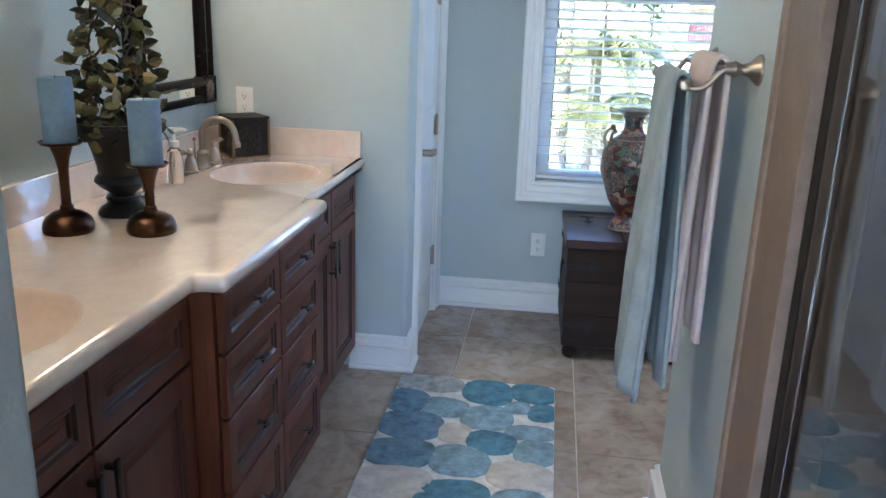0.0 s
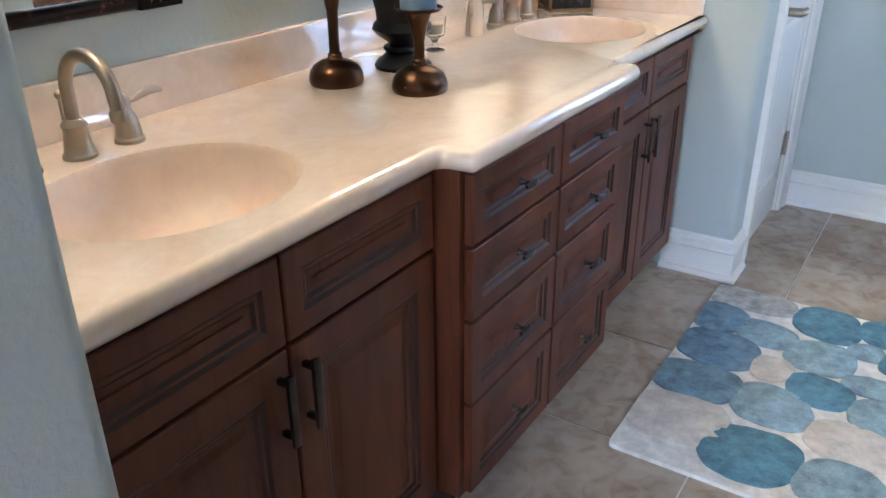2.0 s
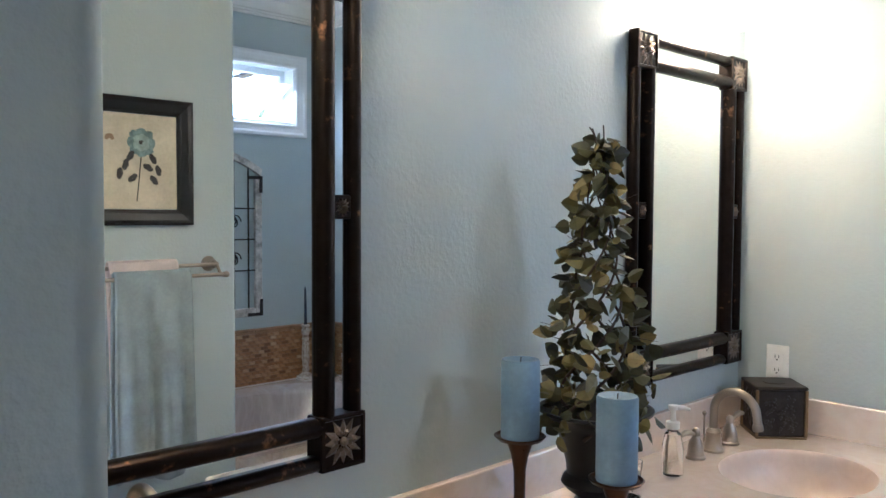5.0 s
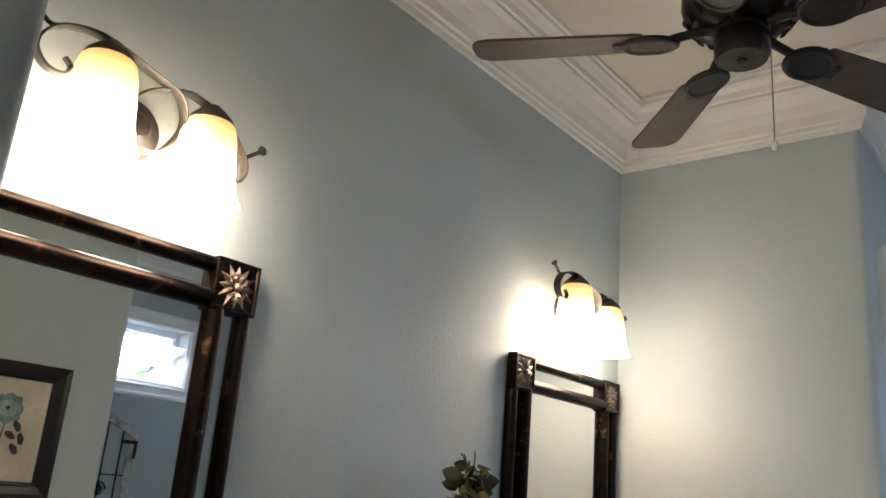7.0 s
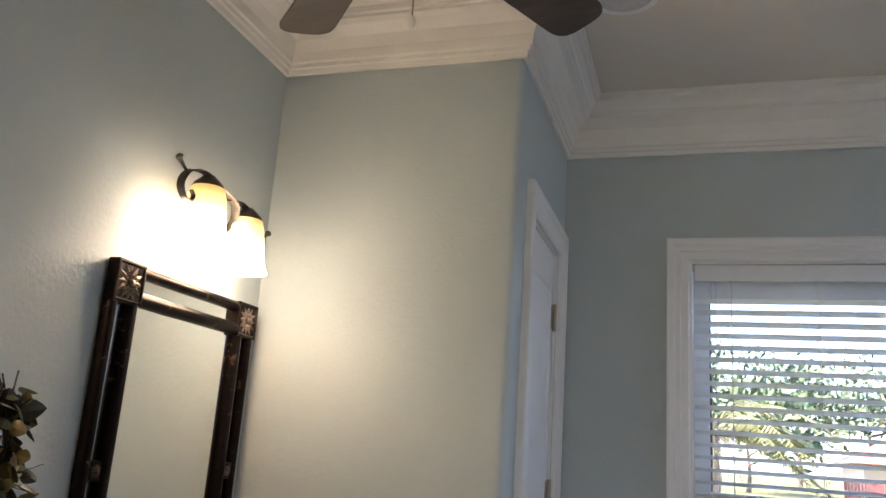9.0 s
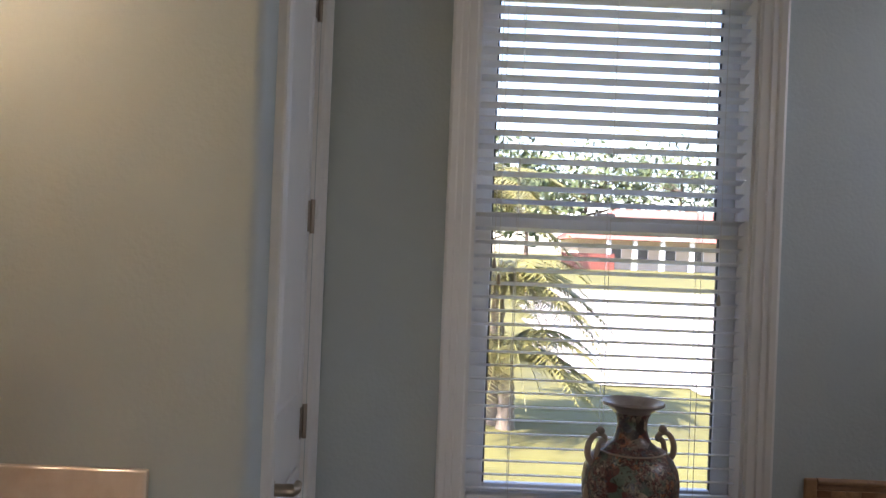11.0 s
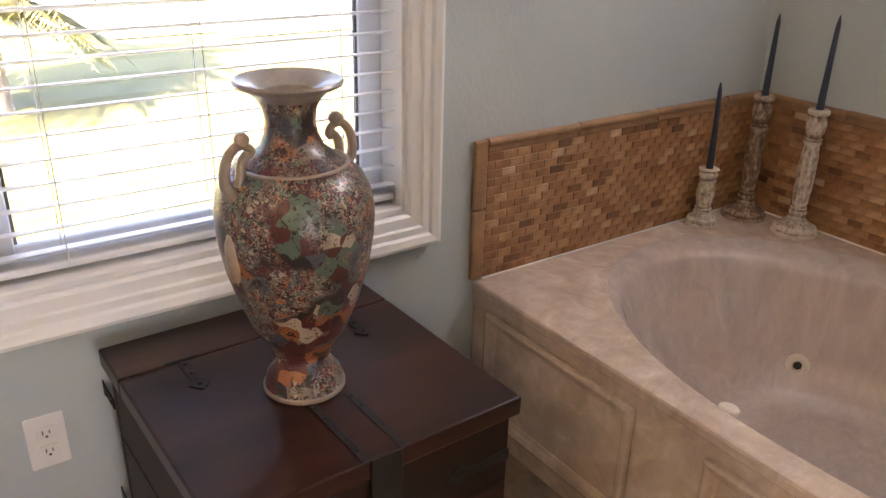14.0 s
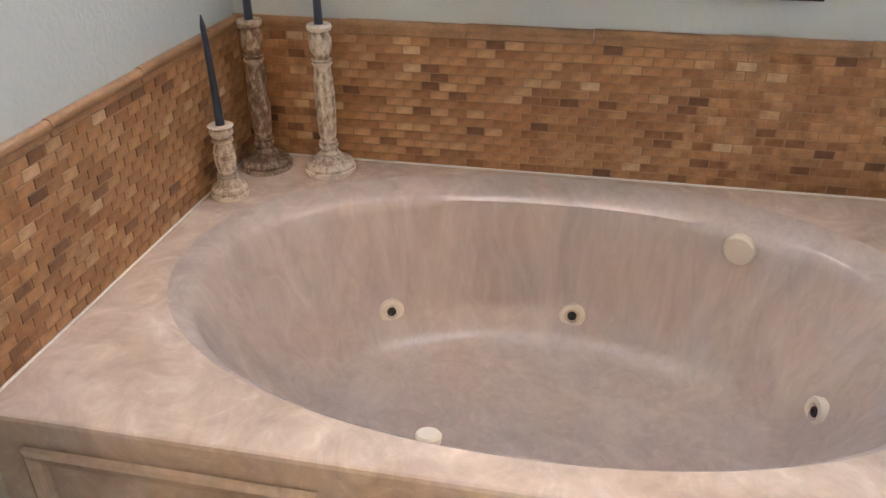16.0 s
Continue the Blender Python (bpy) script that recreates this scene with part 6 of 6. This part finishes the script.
part("garage_door", bm_box(4.2, 8.8, -0.08, -0.005, 0.05, 2.4), plain("garage_grey", (0.14, 0.13, 0.13), 0.5), house, "dark garage door")
fence = thing("fence", (12.3, 74, ground_z(10, 74) - 0.05), "red-brown wooden yard fence", "fence")
FW = plain("red_fence_wood", (0.24, 0.07, 0.05), 0.8, var=0.2, scale=3)
fb = part("board", bm_box(0, 0.22, 0, 0.03, 0, 1.5), FW, fence)
for i in range(1, 20):
    piece("board", fb.data, fence, (i * 0.24, 0, 0))

LEAFY, n_, l_, p_ = material("tree_leaves")
geo = n_.new("ShaderNodeNewGeometry")
l_.new(ramp_node(n_, l_, geo.outputs["Random Per Island"], [(0.0, (0.035, 0.055, 0.018)), (0.6, (0.075, 0.105, 0.03)), (1.0, (0.14, 0.16, 0.055))]).outputs[0], p_.inputs["Base Color"])
p_.inputs["Roughness"].default_value = 0.6
BARK = plain("bark", (0.12, 0.09, 0.065), 0.9, var=0.3, scale=6, bump=0.6, bump_scale=25)


def tree(x, y, h, w, seed, leaves_n=900, size=0.55):
    trng = random.Random(seed)
    t = thing("tree", (x, y, ground_z(x, y) - 0.05), "leafy green garden tree with an uneven open crown", "tree", "garden trees")
    bm = bm_tube(curve_pts([(0, 0, 0), (0.1, 0.05, h * 0.2), (-0.05, 0.1, h * 0.5), (0.1, 0, h * 0.85)], 5), [float(v) for v in np.linspace(0.05 * h * 0.5, 0.03, 16)], 8)
    ends = []
    for k in range(9):
        a, z0 = trng.uniform(0, 6.28), h * trng.uniform(0.25, 0.7)
        r = w * trng.uniform(0.5, 0.95)
        end = Vector((r * math.cos(a), r * math.sin(a), min(h * 0.97, z0 + h * trng.uniform(0.08, 0.3))))
        ends.append(end)
        bm_tube(curve_pts([(0, 0, z0), end * 0.5 + Vector((0, 0, z0 * 0.45)), end], 4), [float(v) for v in np.linspace(0.012 * h, 0.01, 9)], 6, bm)
    part("trunk", bm, BARK, t, "", True)
    ends += [Vector((0, 0, h * 0.9)), Vector((0, 0, h * 0.6)), Vector((w * 0.3, 0, h * 0.75))]
    lv = bmesh.new()
    for k in range(leaves_n):
        c = trng.choice(ends)
        d = Vector((trng.gauss(0, 1), trng.gauss(0, 1), trng.gauss(0, 0.7))) * w * 0.26
        p = c + d
        u = Vector((trng.gauss(0, 1), trng.gauss(0, 1), trng.gauss(0, 1))).normalized()
        v = u.orthogonal().normalized()
        s = size * trng.uniform(0.5, 1.1)
        lv.faces.new([lv.verts.new(p + q) for q in (u * s, v * s * 0.5, -u * s, -v * s * 0.5)])
    tagged(part("crown", lv, LEAFY, t), kind="stuff")
    return t


for i, (x, y, h, w) in enumerate(((-14, 88, 9, 5), (-3, 96, 11, 6), (8, 92, 9.5, 5), (16, 100, 11, 6), (27, 98, 10, 6), (36, 92, 9, 5), (46, 96, 12, 6), (2, 70, 6, 3.5), (-9, 66, 7, 4), (58, 90, 10, 6))):
    tree(x + 3, y, h * 1.35, w * 1.2, 20 + i, 1300)
tree(10.5, 6.5, 7.5, 3.2, 51, 1500, 0.22)
tree(9.5, 1.5, 6.5, 3.0, 52, 1200, 0.22)

palm = thing("palm_tree", (1.80, 9.9, ground_z(2, 9.6) - 0.03), "clump of small feathery palms on the lawn", "palm", "")
prng = random.Random(9)
PALML = plain("palm_frond", (0.20, 0.19, 0.06), 0.5, var=0.35, scale=4)
PALMB = plain("palm_trunk_fibre", (0.20, 0.16, 0.12), 0.9, var=0.3, scale=9, bump=0.6, bump_scale=30)
for bx, by, hz, count, reach in ((0.0, 0.0, 1.45, 34, 1.2), (-0.35, 0.25, 2.35, 28, 1.3), (0.1, -0.2, 0.8, 26, 1.05)):
    base = Vector((bx, by, 0))
    prof = []
    for k in range(9):
        z = hz * k / 8
        prof += [(0.085 - 0.03 * k / 8, z), (0.10 - 0.03 * k / 8, z + hz * 0.05)]
    part("trunk", bm_lathe(prof, 12, (bx, by, 0)), PALMB, palm, "", True)
    for k in range(count):
        a = k * 2.4 + prng.uniform(-0.2, 0.2)
        up = prng.uniform(-0.1, 1.15)
        L = reach * prng.uniform(0.75, 1.1)
        d = Vector((math.cos(a), math.sin(a), 0))
        bm = bmesh.new()
        pts = [base + d * L * t * (1 - 0.25 * up * (1 - t)) + Vector((0, 0, hz + up * L * t - (0.65 + 0.45 * up) * L * t * t)) for t in np.linspace(0, 1, 13)]
        bm_tube(pts, [float(v) for v in np.linspace(0.010, 0.003, 13)], 5, bm)
        side = Vector((-d.y, d.x, 0))
        for i in range(1, 13):
            for s in (-1, 1):
                for f in (0.0, 0.33, 0.67):
                    p0 = pts[i - 1].lerp(pts[i], f)
                    ln = 0.30 * math.sin(math.pi * min(0.95, (i + f) / 13 * 0.8 + 0.18)) * prng.uniform(0.8, 1.1)
                    tip = p0 + side * s * ln + d * ln * 0.55 - Vector((0, 0, ln * prng.uniform(0.25, 0.6)))
                    off = d * 0.015
                    bm.faces.new([bm.verts.new(q) for q in (p0 - off, p0 + off, tip)])
        part("frond", bm, PALML, palm)

# ---- tub splash: small stone mosaic in running bond ----
MOSAIC, n_, l_, p_ = material("mosaic_stone")
oi = n_.new("ShaderNodeObjectInfo")
geo = n_.new("ShaderNodeNewGeometry")
addm = n_.new("ShaderNodeMath")
addm.operation = "ADD"
l_.new(oi.outputs["Random"], addm.inputs[0])
l_.new(geo.outputs["Random Per Island"], addm.inputs[1])
frac = n_.new("ShaderNodeMath")
frac.operation = "FRACT"
l_.new(addm.outputs[0], frac.inputs[0])
mc = ramp_node(n_, l_, frac.outputs[0], [(0.0, (0.13, 0.06, 0.03)), (0.12, (0.28, 0.132, 0.056)), (0.5, (0.38, 0.195, 0.088)), (0.88, (0.43, 0.245, 0.12)), (0.97, (0.50, 0.32, 0.18)), (1.0, (0.58, 0.42, 0.27))])
mn = noise_node(n_, l_, 30, 5)
mr2 = ramp_node(n_, l_, mn.outputs[0], [(0.28, (0.55, 0.50, 0.46)), (0.5, (0.92, 0.90, 0.88)), (0.72, (1.25, 1.25, 1.25))])
l_.new(mix_node(n_, l_, 1.0, mc.outputs[0], mr2.outputs[0], "MULTIPLY"), p_.inputs["Base Color"])
p_.inputs["Roughness"].default_value = 0.42
bump_node(n_, l_, p_, mn.outputs[0], 0.4, 0.002)
MGROUT = plain("mosaic_grout", (0.33, 0.205, 0.12), 0.9, var=0.15, scale=20)
STONETRIM = plain("stone_pencil_trim", (0.36, 0.205, 0.105), 0.5, var=0.28, scale=14, bump=0.5, bump_scale=50)
SZ_0, SZ_1, TW, TH = TZ + 0.0055, 0.770, 0.0462, 0.02217


def mosaic(name, length, m, nearest):
    """A splash of mosaic in the local xz plane, facing -y, from x 0 to length; pieces in the stretch nearest are objects."""
    sp = new(name)
    sp.matrix_world = m
    tagged(sp, "brown stone mosaic tub splash with rounded stone top trim", "tile splash", "tub splashes", "structure")
    part("backing", bm_box(0, length, -0.0088, -0.0005, SZ_0, SZ_1), MGROUT, sp)
    rest = []
    for r in range(15):
        z = SZ_0 + (r + 0.5) * TH
        x = TW / 2 * (r % 2) * -1 + TW / 2
        while x - TW / 2 < length - 0.01:
            a, b = max(0.0, x - TW / 2), min(length, x + TW / 2)
            if b - a > 0.012:
                rest.append((a, b, z))
            x += TW
    rest.sort(key=lambda q: abs((q[0] + q[1]) / 2 - nearest))
    shared = {}
    for a, b, z in rest[:290]:
        key = round(b - a, 4)
        if key not in shared:
            w = (b - a) / 2 - 0.0014
            shared[key] = part("mosaic_tile", bm_box(-w, w, -0.005, 0, -TH / 2 + 0.0012, TH / 2 - 0.0012, 0.0012, 1), MOSAIC, sp)
            shared[key].location = ((a + b) / 2, -0.0055, z)
        else:
            piece("mosaic_tile", shared[key].data, sp, ((a + b) / 2, -0.0055 - 0.0007 * random.random(), z))
    if rest[290:]:
        verts, faces = [], []
        for a, b, z in rest[290:]:
            k, g, d = len(verts), 0.0014, 0.0012
            for o, y in ((0, -0.0056), (0, -0.0095), (0.0012, -0.0105)):
                verts += [(a + g + o, y, z - TH / 2 + d + o), (b - g - o, y, z - TH / 2 + d + o), (b - g - o, y, z + TH / 2 - d - o), (a + g + o, y, z + TH / 2 - d - o)]
            for s in (0, 4):
                faces += [(k + s + i, k + s + (i + 1) % 4, k + s + 4 + (i + 1) % 4, k + s + 4 + i) for i in range(4)]
            faces.append((k + 8, k + 9, k + 10, k + 11))
        me = bpy.data.meshes.new("mosaic_rest")
        me.from_pydata(verts, [], faces)
        me.materials.append(MOSAIC)
        ob = new("mosaic_rest", me)
        ob.parent = sp
        tagged(ob, kind="stuff")
    part("caulk_bead", bm_box(0.0, length, -0.0125, -0.0005, TZ + 0.0003, TZ + 0.005, 0.0015, 1), PLASTIC, sp, "white caulk line")
    x = 0.0
    while x < length - 0.01:
        b = min(length, x + 0.30)
        bm = bm_tube([(x + 0.0008, -0.007, SZ_1 + 0.026), (b - 0.0008, -0.007, SZ_1 + 0.024)], 0.0115, 12)
        bm_box(x + 0.0008, b - 0.0008, -0.012, -0.0005, SZ_1 + 0.0005, SZ_1 + 0.018, 0.003, 1, bm)
        part("trim_piece", bm, STONETRIM, sp, "", True)
        x = b
    return sp


splash_a = mosaic("tub_splash", XR - 0.012 - 2.368, pose(2.368, YW, 0), 0.9)
zt = SZ_0
while zt < 0.80:
    part("trim_piece", bm_box(-0.040, -0.0008, -0.016, -0.0005, zt, min(0.808, zt + 0.19) - 0.0015, 0.006, 3), STONETRIM, splash_a, "", True)
    zt += 0.19
splash_b = mosaic("tub_splash", YW - YT, pose(XR, YW, 0, 0, 0, -90), 0.7)

# ---- floor tiles ----
FTILE, n_, l_, p_ = material("tan_floor_tile")
oi = n_.new("ShaderNodeObjectInfo")
tc_ = n_.new("ShaderNodeTexCoord")
shift = n_.new("ShaderNodeVectorMath")
shift.operation = "MULTIPLY_ADD"
comb = n_.new("ShaderNodeCombineXYZ")
for i in range(3):
    l_.new(oi.outputs["Random"], comb.inputs[i])
shift.inputs[1].default_value = (17, 31, 7)
l_.new(comb.outputs[0], shift.inputs[0])
l_.new(tc_.outputs["Object"], shift.inputs[2])
na, nb = n_.new("ShaderNodeTexNoise"), n_.new("ShaderNodeTexNoise")
for nn, sc, ds in ((na, 3.5, 1.2), (nb, 17.0, 0.8)):
    nn.inputs["Scale"].default_value, nn.inputs["Detail"].default_value, nn.inputs["Distortion"].default_value = sc, 7, ds
    l_.new(shift.outputs[0], nn.inputs["Vector"])
fa = ramp_node(n_, l_, na.outputs[0], [(0.3, (0.34, 0.26, 0.19)), (0.5, (0.44, 0.355, 0.275)), (0.7, (0.51, 0.43, 0.35))])
fb_ = ramp_node(n_, l_, nb.outputs[0], [(0.30, (0.72, 0.69, 0.66)), (0.55, (1, 1, 1))])
rr_ = ramp_node(n_, l_, oi.outputs["Random"], [(0, (0.92, 0.92, 0.92)), (1, (1, 1, 1))])
l_.new(mix_node(n_, l_, 1.0, mix_node(n_, l_, 1.0, fa.outputs[0], fb_.outputs[0], "MULTIPLY"), rr_.outputs[0], "MULTIPLY"), p_.inputs["Base Color"])
p_.inputs["Roughness"].default_value = 0.27
bump_node(n_, l_, p_, nb.outputs[0], 0.25, 0.002)
PX, PY, G0X, G0Y = 0.5, 0.488, 1.008, 2.332
shared = {}
for i in range(-3, 6):
    for j in range(-9, 5):
        x0, x1, y0, y1 = G0X + i * PX, G0X + (i + 1) * PX, G0Y + j * PY, G0Y + (j + 1) * PY
        x0, x1, y0, y1 = max(x0, 0.0), min(x1, 2.37), max(y0, YB), min(y1, YW)
        if x1 - x0 < 0.02 or y1 - y0 < 0.02 or (x1 < XC + 0.02 and (y1 < YN + 0.02 or y0 > YE)) or (x0 > XT and y1 < YT):
            continue
        key = (round(x1 - x0, 4), round(y1 - y0, 4))
        if key not in shared:
            w, d = (x1 - x0) / 2 - 0.0028, (y1 - y0) / 2 - 0.0028
            shared[key] = part("floor_tile", bm_box(-w, w, -d, d, -0.006, 0.0, 0.0018, 2), FTILE, floor)
            shared[key].location = ((x0 + x1) / 2, (y0 + y1) / 2, 0)
        else:
            piece("floor_tile", shared[key].data, floor, ((x0 + x1) / 2, (y0 + y1) / 2, 0))
